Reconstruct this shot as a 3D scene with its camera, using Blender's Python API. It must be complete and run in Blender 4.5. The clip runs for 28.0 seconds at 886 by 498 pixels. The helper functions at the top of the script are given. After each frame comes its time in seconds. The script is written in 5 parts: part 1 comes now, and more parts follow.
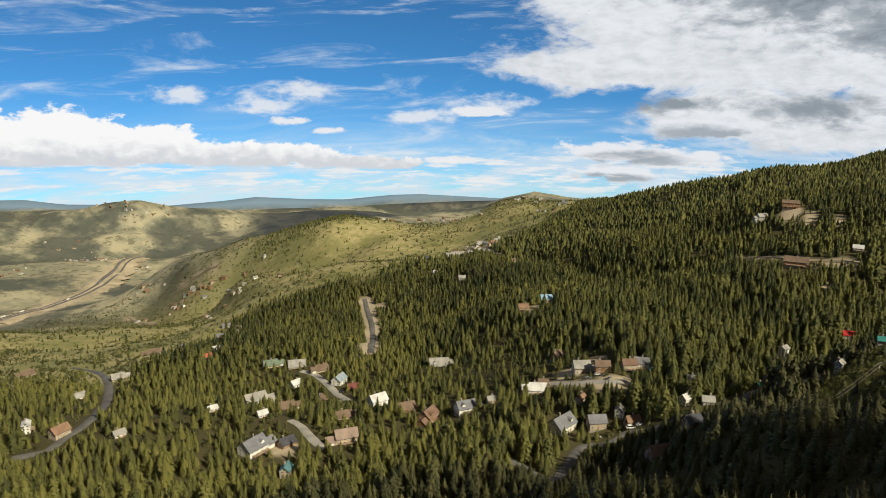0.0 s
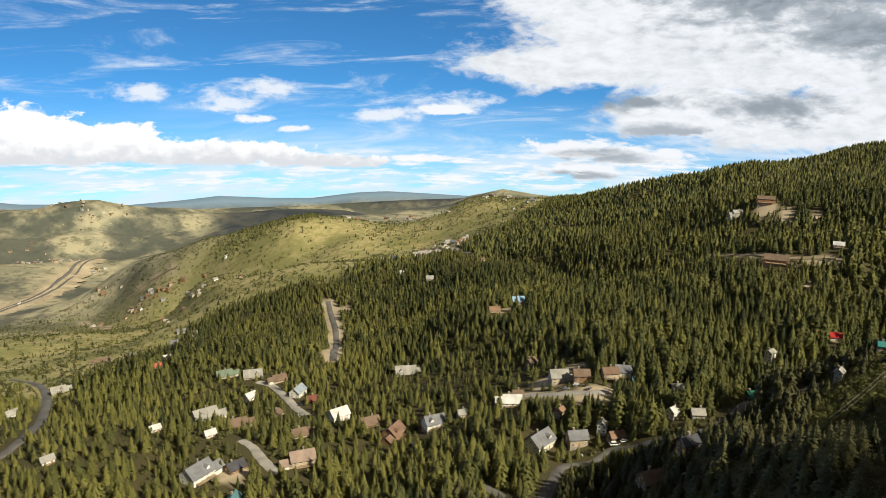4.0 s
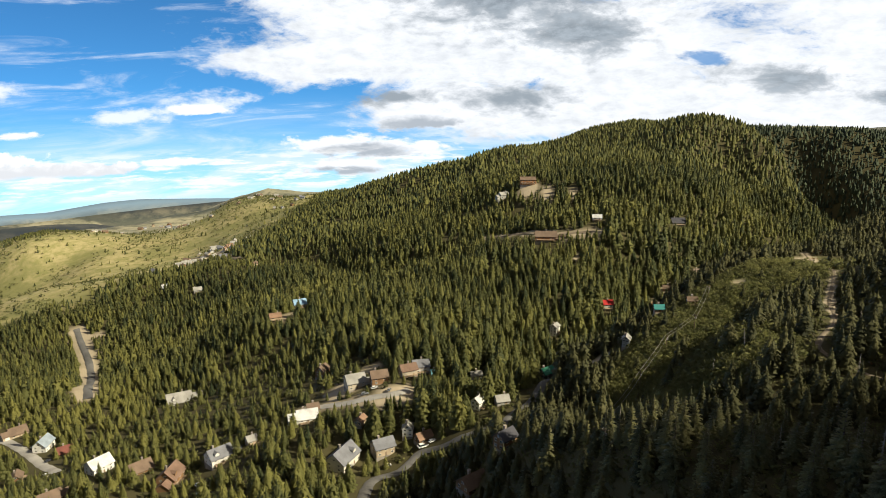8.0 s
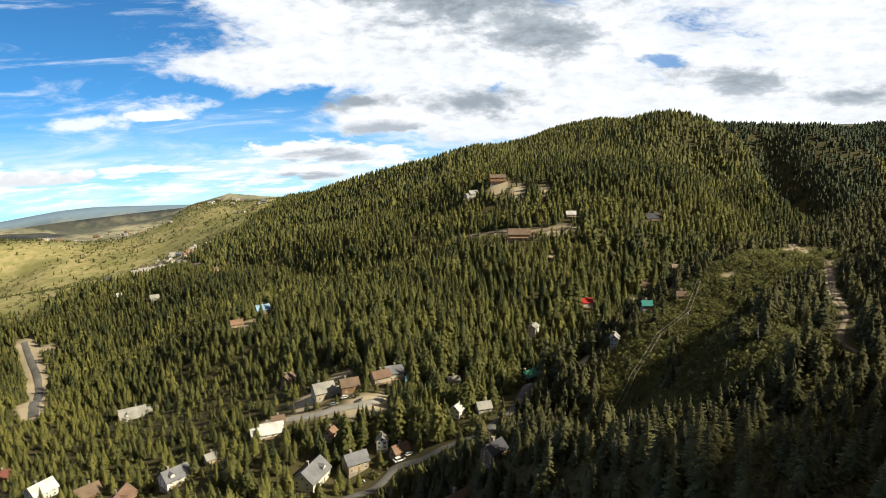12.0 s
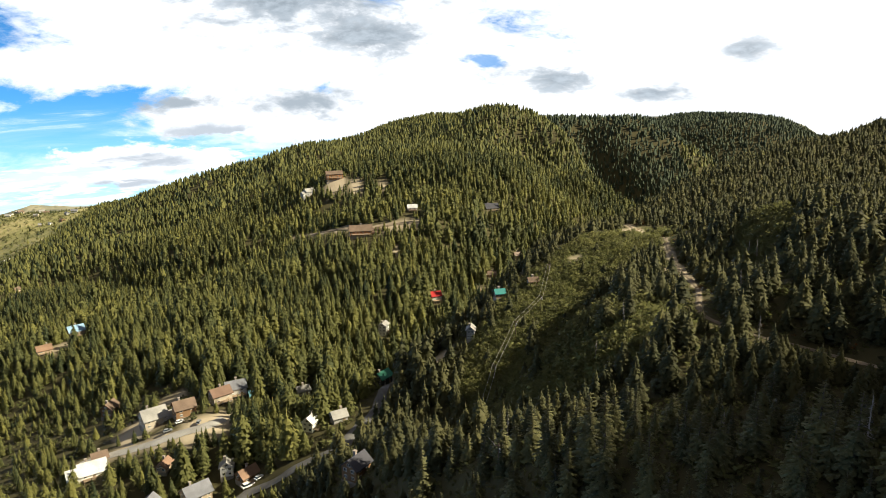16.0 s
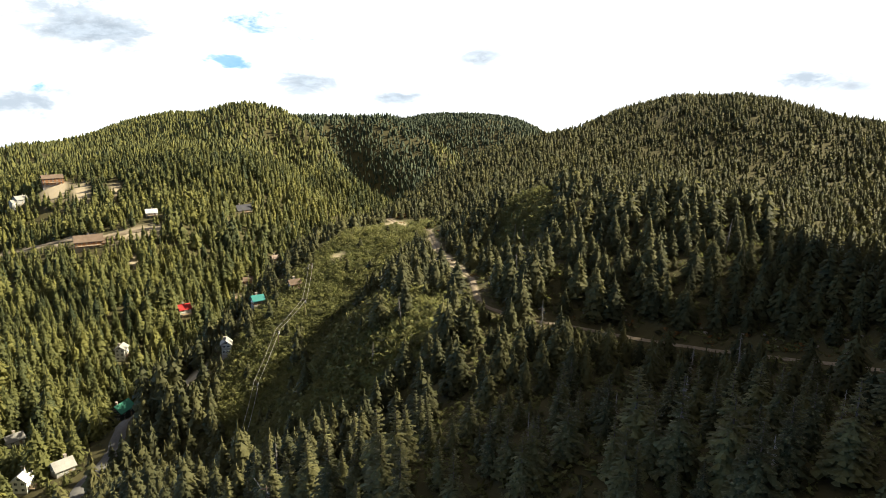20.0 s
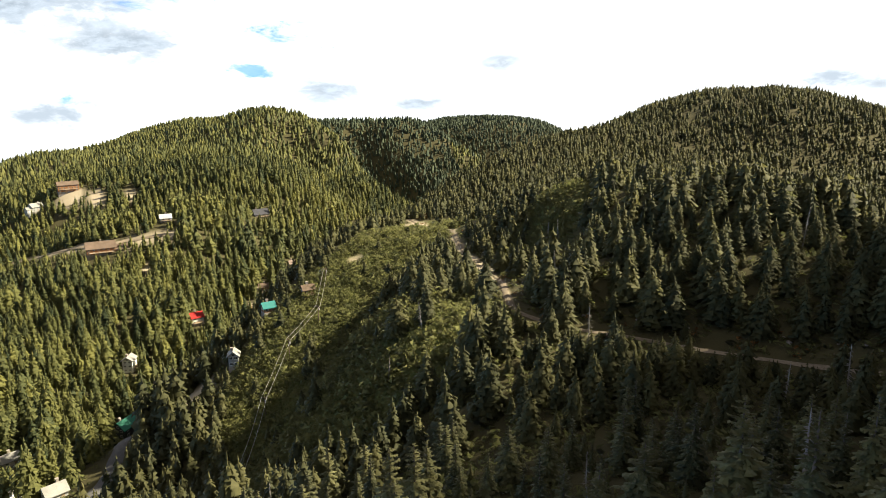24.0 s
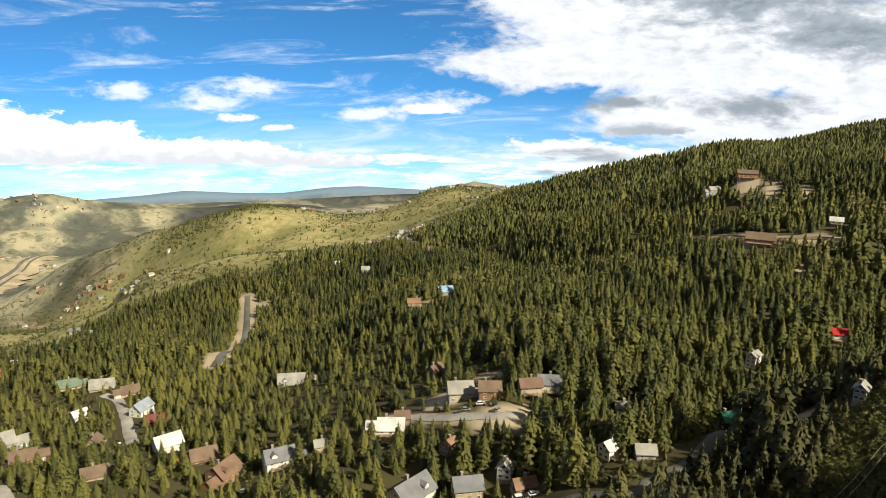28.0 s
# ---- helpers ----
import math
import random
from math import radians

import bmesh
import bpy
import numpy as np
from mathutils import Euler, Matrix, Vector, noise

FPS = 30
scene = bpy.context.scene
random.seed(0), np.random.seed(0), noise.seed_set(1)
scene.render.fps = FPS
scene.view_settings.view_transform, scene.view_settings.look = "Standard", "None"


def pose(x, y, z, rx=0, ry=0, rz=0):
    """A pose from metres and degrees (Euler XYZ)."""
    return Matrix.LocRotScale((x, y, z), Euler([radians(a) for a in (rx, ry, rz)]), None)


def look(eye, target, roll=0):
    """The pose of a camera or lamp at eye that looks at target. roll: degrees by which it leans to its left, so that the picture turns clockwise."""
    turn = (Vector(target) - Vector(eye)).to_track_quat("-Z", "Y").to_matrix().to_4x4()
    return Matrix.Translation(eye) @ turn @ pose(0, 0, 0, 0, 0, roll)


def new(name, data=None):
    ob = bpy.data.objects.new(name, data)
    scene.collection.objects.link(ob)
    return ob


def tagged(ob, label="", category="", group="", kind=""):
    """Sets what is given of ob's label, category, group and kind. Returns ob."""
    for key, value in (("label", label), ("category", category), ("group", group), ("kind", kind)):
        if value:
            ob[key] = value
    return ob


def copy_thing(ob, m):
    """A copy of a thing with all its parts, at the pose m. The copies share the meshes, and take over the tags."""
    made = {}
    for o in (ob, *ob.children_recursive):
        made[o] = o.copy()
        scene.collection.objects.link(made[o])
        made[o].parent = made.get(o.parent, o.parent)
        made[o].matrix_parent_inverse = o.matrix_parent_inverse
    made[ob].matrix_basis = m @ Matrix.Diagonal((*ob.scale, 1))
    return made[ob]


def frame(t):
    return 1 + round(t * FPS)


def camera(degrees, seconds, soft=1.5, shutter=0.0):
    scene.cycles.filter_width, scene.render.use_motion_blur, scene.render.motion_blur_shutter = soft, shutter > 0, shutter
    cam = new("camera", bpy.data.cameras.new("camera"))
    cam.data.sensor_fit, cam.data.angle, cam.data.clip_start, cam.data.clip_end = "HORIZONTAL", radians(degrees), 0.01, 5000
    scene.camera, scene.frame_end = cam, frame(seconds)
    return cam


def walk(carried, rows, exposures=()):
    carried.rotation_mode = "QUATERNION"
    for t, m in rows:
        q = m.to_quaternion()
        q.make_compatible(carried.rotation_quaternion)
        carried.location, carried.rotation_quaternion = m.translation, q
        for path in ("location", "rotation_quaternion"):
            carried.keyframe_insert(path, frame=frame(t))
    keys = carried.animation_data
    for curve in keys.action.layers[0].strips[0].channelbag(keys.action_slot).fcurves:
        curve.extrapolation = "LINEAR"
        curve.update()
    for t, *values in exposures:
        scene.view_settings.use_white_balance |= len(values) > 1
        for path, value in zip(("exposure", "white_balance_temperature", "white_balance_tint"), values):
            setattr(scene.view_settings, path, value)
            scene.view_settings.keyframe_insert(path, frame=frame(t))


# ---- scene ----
cam = camera(64.0, 28.0, soft=0.4)

PATH = [
    (0, (12.70, -42.55, 10.37), (7.86, 54.53, -13.12), 0.51),
    (0.5, (12.22, -38.53, 9.73), (7.14, 58.53, -13.82), 0.63),
    (1, (11.85, -34.34, 9.14), (6.62, 62.74, -14.26), 0.70),
    (1.5, (11.54, -29.96, 8.49), (6.71, 67.15, -14.88), 0.60),
    (2, (11.42, -25.14, 7.71), (6.88, 71.97, -15.70), 0.68),
    (2.5, (11.48, -19.52, 6.63), (7.62, 77.61, -16.85), 0.80),
    (4.5, (12.36, 7.90, 0.61), (16.68, 104.93, -23.16), 0.51),
    (5, (11.66, 14.73, -0.61), (26.73, 110.69, -24.35), 0.33),
    (5.5, (10.61, 20.63, -1.26), (39.25, 113.44, -25.08), 0.12),
    (6, (9.88, 24.98, -2.21), (44.03, 115.88, -26.10), -0.05),
    (6.5, (9.88, 28.89, -3.43), (41.16, 120.78, -27.46), 0.05),
    (7, (10.22, 32.83, -4.72), (40.29, 125.11, -28.79), 0.04),
    (7.5, (10.69, 36.74, -6.04), (41.00, 128.96, -30.04), -0.01),
    (8, (11.04, 40.64, -7.35), (42.09, 132.61, -31.39), -0.13),
    (8.5, (11.60, 44.51, -8.46), (42.91, 136.40, -32.46), -0.16),
    (9, (12.13, 48.43, -9.57), (43.78, 140.20, -33.57), -0.33),
    (9.5, (12.84, 52.16, -10.83), (44.62, 143.89, -34.83), -0.30),
    (10, (13.44, 55.80, -12.27), (45.48, 147.47, -36.14), -0.49),
    (10.5, (14.01, 59.19, -13.93), (48.11, 150.15, -37.67), -0.49),
    (11, (14.32, 62.49, -15.59), (49.73, 152.97, -39.25), -0.61),
    (11.5, (14.97, 65.86, -17.20), (50.69, 156.24, -40.75), -0.44),
    (13.5, (19.42, 78.98, -22.23), (55.14, 169.37, -45.77), -0.98),
    (14, (20.84, 82.61, -23.71), (58.86, 172.05, -47.26), -1.15),
    (14.5, (21.81, 85.81, -24.94), (63.42, 173.66, -48.42), -1.34),
    (15, (22.24, 88.34, -25.71), (68.61, 173.72, -49.37), -1.09),
    (15.5, (22.27, 90.62, -26.46), (74.02, 172.81, -50.28), -0.79),
    (16, (22.46, 92.61, -27.02), (78.12, 172.21, -50.84), -0.65),
    (16.5, (22.98, 95.26, -27.87), (82.01, 172.39, -51.70), -0.53),
    (17, (24.14, 98.07, -28.68), (87.08, 172.02, -52.57), -0.24),
    (17.5, (25.71, 100.97, -29.35), (92.96, 171.01, -53.29), 0.03),
    (18, (28.09, 103.84, -30.80), (98.96, 170.22, -54.70), 0.35),
    (18.5, (31.11, 106.72, -32.36), (104.71, 170.11, -56.12), 0.54),
    (19, (34.54, 109.32, -33.87), (110.32, 170.14, -57.51), 0.53),
    (19.5, (37.95, 111.87, -35.42), (116.03, 169.75, -58.93), 0.59),
    (20, (41.12, 114.32, -36.63), (120.64, 170.24, -60.07), 0.65),
    (20.5, (44.02, 116.77, -37.68), (123.25, 173.11, -61.10), 0.62),
    (22.5, (54.90, 125.60, -42.17), (133.64, 182.79, -65.16), 0.10),
    (23, (57.40, 127.39, -43.11), (135.10, 186.02, -66.04), -0.12),
    (23.5, (59.87, 129.09, -43.99), (137.27, 188.10, -66.93), -0.43),
    (24, (62.48, 130.60, -45.02), (140.29, 189.18, -67.75), -0.43),
    (24.5, (64.80, 132.18, -45.94), (142.60, 190.75, -68.67), -0.64),
    (25, (66.39, 133.70, -46.57), (142.28, 194.80, -69.13), -0.80),
    (25.5, (66.56, 134.54, -46.67), (134.45, 204.40, -69.27), -0.75),
    (26, (67.55, 134.38, -46.67), (123.02, 214.44, -69.34), -0.72),
    (26.5, (69.45, 134.48, -46.80), (110.29, 222.87, -69.60), -0.28),
    (27, (72.10, 135.03, -46.33), (99.69, 228.35, -69.35), -0.24),
    (27.5, (74.81, 136.37, -47.07), (91.70, 232.10, -70.54), 0.37),
    (28, (77.71, 137.15, -49.00), (79.60, 234.27, -72.75), 0.90),
]
walk(cam, [(t, look(eye, target, roll)) for t, eye, target, roll in PATH], [(0, 0.09), (5, 0.37), (11, 0.5), (14, 0.55), (16, 0.85), (20, 1.3), (25, 1.35), (26, 0.9), (27, 0.7), (28, 0.5)])

# ---- sky and sun ----
SUN_AZ, SUN_EL = 130.0, 39.0      # compass degrees clockwise from +y, and height


def node(tree, kind, **settings):
    n = tree.nodes.new(kind)
    for key, value in settings.items():
        if key in n.inputs:
            n.inputs[key].default_value = value
    return n


class Nodes:
    """Short hand for building node trees."""

    def __init__(self, tree):
        self.tree, self.links = tree, tree.links

    def put(self, sock, value):
        if isinstance(value, bpy.types.NodeSocket):
            self.links.new(value, sock)
        else:
            sock.default_value = value

    def math(self, op, a, b=0.0, c=0.0, clamp=False):
        n = self.tree.nodes.new("ShaderNodeMath")
        n.operation, n.use_clamp = op, clamp
        for sock, value in zip(n.inputs, (a, b, c)):
            self.put(sock, value)
        return n.outputs[0]

    def step(self, value, lo, hi, to0=0.0, to1=1.0):
        n = self.tree.nodes.new("ShaderNodeMapRange")
        n.interpolation_type = "SMOOTHSTEP"
        for sock, v in zip(n.inputs[:5], (value, lo, hi, to0, to1)):
            self.put(sock, v)
        return n.outputs[0]

    def mix(self, fac, a, b):
        n = self.tree.nodes.new("ShaderNodeMix")
        n.data_type = "RGBA"
        self.put(n.inputs[0], fac)
        for sock, v in ((n.inputs[6], a), (n.inputs[7], b)):
            self.put(sock, v if isinstance(v, bpy.types.NodeSocket) else (*v[:3], 1))
        return n.outputs[2]

    def noise(self, vector, scale, detail=4.0, rough=0.55, distortion=0.0):
        n = self.tree.nodes.new("ShaderNodeTexNoise")
        self.put(n.inputs["Vector"], vector)
        for key, v in (("Scale", scale), ("Detail", detail), ("Roughness", rough), ("Distortion", distortion)):
            n.inputs[key].default_value = v
        return n.outputs[0]

    def vec(self, x, y, z):
        n = self.tree.nodes.new("ShaderNodeCombineXYZ")
        for sock, v in zip(n.inputs, (x, y, z)):
            self.put(sock, v)
        return n.outputs[0]

    def split(self, vector):
        n = self.tree.nodes.new("ShaderNodeSeparateXYZ")
        self.put(n.inputs[0], vector)
        return n.outputs


def build_sky():
    world = bpy.data.worlds.new("sky")
    scene.world = world
    world.use_nodes = True
    tree = world.node_tree
    tree.nodes.clear()
    k = Nodes(tree)
    way = tree.nodes.new("ShaderNodeTexCoord").outputs["Generated"]
    x, y, z = k.split(way)
    az = k.math("ADD", k.math("MULTIPLY", k.math("ARCTAN2", x, y), 57.2958), 3.0)   # degrees to the right of +y
    el = k.math("ADD", k.math("MULTIPLY", k.math("ARCSINE", z), 57.2958), 0.8)
    up = k.math("ADD", el, 8.5)                                          # degrees over the far horizon, which lies below the eye
    sky = tree.nodes.new("ShaderNodeTexSky")
    sky.sky_type, sky.sun_disc = "NISHITA", False
    sky.sun_elevation, sky.sun_rotation = radians(SUN_EL), radians(SUN_AZ)
    sky.altitude, sky.air_density, sky.dust_density, sky.ozone_density = 2200, 1.0, 0.6, 2.0
    lift = k.math("MAXIMUM", k.math("ADD", k.math("MULTIPLY", z, 1.3), 0.22), 0.02)
    k.links.new(k.vec(x, y, lift), sky.inputs[0])
    blue = tree.nodes.new("ShaderNodeMix")
    blue.data_type, blue.blend_type = "RGBA", "MULTIPLY"
    blue.inputs[0].default_value = 1.0
    k.links.new(sky.outputs[0], blue.inputs[6])
    blue.inputs[7].default_value = (0.40, 1.02, 1.36, 1)
    out = clouds(k, blue.outputs[2], az, el, up)
    back = tree.nodes.new("ShaderNodeBackground")
    back.inputs[1].default_value = 0.083
    k.links.new(out, back.inputs[0])
    k.links.new(back.outputs[0], tree.nodes.new("ShaderNodeOutputWorld").inputs[0])


def clouds(k, base, az, el, up):
    """High thin streaks, a wide stratocumulus sheet to the right and a bank of cumulus low over the horizon."""
    def blob(a0, e0, wa, we):
        da = k.math("DIVIDE", k.math("SUBTRACT", az, a0), wa)
        de = k.math("DIVIDE", k.math("SUBTRACT", el, e0), we)
        return k.math("SUBTRACT", 1.0, k.math("SQRT", k.math("ADD", k.math("MULTIPLY", da, da), k.math("MULTIPLY", de, de))))

    def union(*parts):
        out = parts[0]
        for p in parts[1:]:
            out = k.math("SMOOTH_MAX", out, p, 0.25)
        return out

    def centred(n, gain):
        return k.math("MULTIPLY", k.math("SUBTRACT", n, 0.5), gain)

    flat = k.vec(k.math("MULTIPLY", az, 0.16), k.math("MULTIPLY", el, 0.36), 0.0)
    big = k.noise(flat, 1.0, 9.0, 0.62, 0.5)
    fine = k.noise(flat, 4.2, 8.0, 0.62, 0.2)
    other = k.noise(k.vec(k.math("MULTIPLY", az, 0.16), k.math("MULTIPLY", el, 0.36), 7.0), 1.5, 8.0, 0.6, 0.4)
    slant = k.math("ADD", el, k.math("MULTIPLY", az, -0.05))
    streak = k.noise(k.vec(k.math("MULTIPLY", az, 0.07), k.math("MULTIPLY", slant, 0.42), 3.0), 1.5, 8.0, 0.62, 0.8)
    mottle = k.noise(k.vec(k.math("MULTIPLY", az, 0.5), k.math("MULTIPLY", el, 1.1), 5.0), 1.4, 5.0, 0.6)
    edge = k.math("ADD", centred(big, 2.4), centred(fine, 1.1))

    WHITE, GREY, PALE = (9.0, 9.3, 9.7), (2.9, 3.4, 3.9), (8.0, 8.8, 9.7)
    # haze over the horizon, high streaks and mackerel wisps
    veil = k.math("MULTIPLY", k.step(up, 8.5, 0.2), k.step(streak, 0.34, 0.62, 0.3, 0.9))
    out = k.mix(veil, base, (7.6, 8.6, 9.5))
    high = k.math("MULTIPLY", k.step(streak, 0.50, 0.74), k.step(up, 1.5, 5.0, 0.0, 0.75))
    high = k.math("MULTIPLY", high, k.step(mottle, 0.3, 0.65, 0.45, 1.0))
    out = k.mix(high, out, PALE)
    wisp = k.step(k.math("ADD", union(blob(-14, -1.4, 3.2, 1.0), blob(-20, -0.6, 3.0, 0.8), blob(-11, -0.2, 3.0, 0.9), blob(-2, -2.2, 4.0, 0.9), blob(4, -1.2, 4.0, 1.2)), k.math("ADD", centred(other, 1.8), centred(mottle, 1.6))), 0.1, 0.9, 0.0, 0.85)
    out = k.mix(wisp, out, WHITE)
    # the wide sheet: everything to the right, its tip reaching over the view's middle
    sheet = union(blob(27, 3.4, 24, 4.6), blob(13.5, 1.7, 12, 1.9), blob(19, 6.5, 14, 3.4), blob(78, 3.0, 48, 12.0), blob(52, -1.5, 28, 5.4), blob(27, -2.0, 13, 2.6))
    thick = k.math("ADD", sheet, k.math("MULTIPLY", edge, 0.5))
    body = k.step(thick, 0.0, 0.34)
    hole = k.step(k.math("ADD", blob(41.4, 1.8, 1.8, 0.75), k.math("MULTIPLY", edge, 1.5)), 0.05, 0.8, 0.0, 0.8)
    body = k.math("MULTIPLY", body, k.math("SUBTRACT", 1.0, hole))
    under = union(blob(33, 3.8, 6.0, 2.6), blob(28, 6.5, 13, 3.6), blob(20, 7.5, 10, 2.2), blob(46.5, 0.6, 5.5, 1.5), blob(26, -1.2, 8, 1.6), blob(18, -1.0, 7, 0.9), blob(55, -0.6, 5.0, 0.9), blob(84, 1.0, 4.0, 1.2))
    shade = k.step(k.math("ADD", under, k.math("ADD", centred(other, 1.9), centred(fine, 0.9))), 0.05, 0.95, 0.0, 0.95)
    ripple = k.step(k.math("ADD", centred(fine, 1.0), centred(other, 1.0)), -0.25, 0.45, 0.0, 0.42)
    out = k.mix(body, out, k.mix(shade, k.mix(ripple, WHITE, GREY), GREY))
    # heavy grey patches hanging under the sheet
    heavy = union(blob(31.5, 3.9, 5.0, 2.1), blob(25, 6.6, 6.0, 1.6), blob(47.5, 0.4, 3.8, 1.1), blob(53.5, -0.8, 2.2, 0.6), blob(60.5, 2.4, 2.6, 1.4), blob(87, 0.6, 2.5, 1.0))
    heavy = k.step(k.math("ADD", heavy, k.math("ADD", centred(other, 1.3), centred(fine, 1.2))), 0.0, 0.75, 0.0, 0.85)
    out = k.mix(heavy, out, k.mix(k.step(fine, 0.3, 0.7), (2.1, 2.5, 2.9), (4.2, 4.8, 5.4)))
    # small cumulus with grey feet
    puffs = union(blob(-11.5, -2.6, 2.4, 0.55), blob(-9.0, -3.3, 2.0, 0.4), blob(3.5, -1.8, 3.0, 0.5), blob(13.2, -4.7, 5.2, 1.0), blob(18, -5.0, 5.0, 1.1), blob(13.5, -6.3, 4.4, 0.75), blob(0.5, -5.6, 3.0, 0.35), blob(20, -3.0, 5.0, 1.0))
    puff = k.step(k.math("ADD", puffs, k.math("MULTIPLY", edge, 1.15)), 0.1, 0.55)
    dim = k.step(k.math("ADD", union(blob(15.0, -5.2, 5.0, 0.7), blob(20.0, -3.2, 5.0, 1.0), blob(14, -6.7, 4.0, 0.4)), k.math("ADD", centred(other, 1.6), centred(fine, 0.6))), -0.1, 0.6, 0.0, 0.85)
    out = k.mix(puff, out, k.mix(dim, WHITE, (3.4, 3.9, 4.5)))
    # a low layer of flat clouds far off, and the bank of cumulus before it, heaped above and flat below
    far_layer = k.noise(k.vec(k.math("MULTIPLY", az, 0.22), k.math("MULTIPLY", el, 1.5), 1.0), 1.6, 6.0, 0.6)
    low_band = k.math("MULTIPLY", k.step(up, 4.2, 2.6), k.step(up, 0.2, 0.9))
    out = k.mix(k.math("MULTIPLY", k.step(far_layer, 0.46, 0.64, 0.0, 0.9), low_band), out, (9.6, 9.6, 9.6))
    heap = k.noise(k.vec(k.math("MULTIPLY", az, 0.42), k.math("MULTIPLY", el, 0.6), 2.0), 1.5, 8.0, 0.58, 0.3)
    bank = union(blob(-31, -4.4, 9, 2.9), blob(-28.0, -3.0, 3.0, 1.6), blob(-22.5, -4.2, 5.0, 1.6), blob(-15, -5.2, 7, 1.1), blob(-42, -3.4, 9, 3.6), blob(-7, -5.9, 6, 0.6))
    bank = k.math("ADD", bank, k.math("ADD", centred(heap, 1.5), centred(fine, 0.4)))
    foot = k.step(k.math("ADD", k.math("ADD", el, k.math("MULTIPLY", az, 0.035)), centred(fine, 0.7)), -6.75, -6.35)
    low = k.step(k.math("ADD", k.math("ADD", el, k.math("MULTIPLY", az, 0.035)), centred(heap, 3.5)), -4.6, -6.3, 0.0, 0.62)
    out = k.mix(k.math("MULTIPLY", k.step(bank, 0.0, 0.2), foot), out, k.mix(low, (10.6, 10.6, 10.6), (5.2, 5.6, 6.2)))
    # broken cloud goes on overhead and behind, thin and pale
    above = k.math("MULTIPLY", k.step(el, 9.0, 24.0), k.step(k.math("ADD", centred(other, 1.4), centred(big, 1.4)), -0.9, 0.3, 0.55, 0.95))
    return k.mix(above, out, (1.4, 1.24, 1.02))


build_sky()
sun = new("sun", bpy.data.lights.new("sun", "SUN"))
sun.data.energy, sun.data.angle, sun.data.color = 4.7, radians(3.0), (1.0, 0.90, 0.66)
a, e = radians(SUN_AZ), radians(SUN_EL)
sun.matrix_world = look((math.sin(a) * math.cos(e) * 900, math.cos(a) * math.cos(e) * 900, math.sin(e) * 900), (0, 0, 0))
# ---- the lie of the land: crest and valley lines that the slopes run between ----
CANYON = [(957, 718, -226), (760, 672, -216), (637, 634, -204), (445, 570, -198), (350, 520, -202), (268, 478, -208), (190, 452, -208), (112, 440, -200), (55, 462, -222), (-54, 540, -264), (-136, 606, -282), (-375, 726, -330), (-668, 1245, -504), (-785, 1934, -690)]
PLAIN = [(-876, 1843, -706), (-1208, 2141, -783), (-1672, 2299, -828), (-1513, 2574, -848), (-1350, 2883, -873), (-1477, 3376, -909), (-1791, 3521, -919), (-2542, 2717, -874), (-2682, 1609, -798)]
MAIN_RIDGE = [(399, 1901, -332), (480, 1688, -278), (529, 1431, -188), (588, 1346, -158), (691, 1299, -165), (811, 1280, -152), (873, 1269, -107), (956, 1203, -90), (1026, 1150, -106), (1060, 1150, -126), (1149, 1206, -133), (1227, 1212, -128), (1275, 1188, -123), (1332, 1151, -138), (1430, 1260, -156), (1606, 1352, -165), (1679, 1289, -151), (1703, 1182, -135), (1696, 1079, -152), (1691, 941, -189), (1900, 800, -250), (2281, 683, -300)]
BENCH = [(620, 860, -134), (450, 905, -150), (425, 815, -194), (285, 960, -228), (124, 812, -254), (43, 1340, -325)]
FAR_SIDE = [(420, 700, -160), (345, 660, -195), (230, 640, -215), (100, 720, -232)]
RIGHT_HILL = [(551, 431, -114), (636, 444, -107), (720, 455, -97), (805, 438, -89), (845, 421, -77), (883, 402, -61), (900, 382, -55), (909, 351, -57), (908, 314, -51), (909, 260, -62), (915, 221, -75), (937, 197, -86), (1059, 178, -86), (1300, 130, -100), (1709, 37, -200)]
SPUR = [(345, 373, -121), (362, 330, -108), (348, 272, -87), (330, 251, -82), (308, 228, -79), (284, 201, -76), (273, 184, -75), (269, 173, -75), (266, 164, -78), (262, 155, -82), (259, 146, -84), (252, 135, -86), (246, 122, -87), (238, 80, -84)]
TRAIL = [(384, 391, -125), (362, 356, -124), (340, 330, -121), (278, 275, -112), (245, 245, -108), (214, 223, -100), (208, 205, -101), (210, 187, -102), (209, 174, -102), (207, 150, -100), (200, 128, -94), (196, 113, -91), (188, 60, -83)]
SHRUB_SPUR = [(350, 366, -123), (306, 358, -133), (270, 345, -144), (236, 334, -153), (212, 340, -166)]
NEAR_SLOPE = [(170, 345, -190), (135, 250, -136), (122, 190, -104), (130, 150, -95), (136, 110, -86), (140, 40, -74)]
NEAR_FOOT = [(76, 380, -220), (66, 310, -204), (92, 225, -160), (104, 160, -121), (110, 100, -92), (112, 20, -72)]
TOWN = [(-45, 505, -258), (-57, 380, -234), (-153, 370, -238), (-236, 365, -240), (-420, 380, -272), (-40, 230, -205), (0, 120, -175), (-30, 0, -160), (-250, 100, -210)]
# BACK's middle crest is out of view, raised to shade the near slope
BACK = [(-500, -100, -220), (-150, -150, -170), (20, -180, -90), (130, -200, 0), (240, -70, 25), (300, 10, 20), (350, -120, 50), (430, -200, 30), (520, -420, 0), (1800, -900, -250)]
KNOLL = [(-375, 1085, -395), (-316, 1079, -369), (-251, 1080, -355), (-193, 1030, -369)]
ROAD_CUT = [(-127, 1150, -352), (-112, 1000, -348), (-90, 834, -332), (-70, 700, -295)]
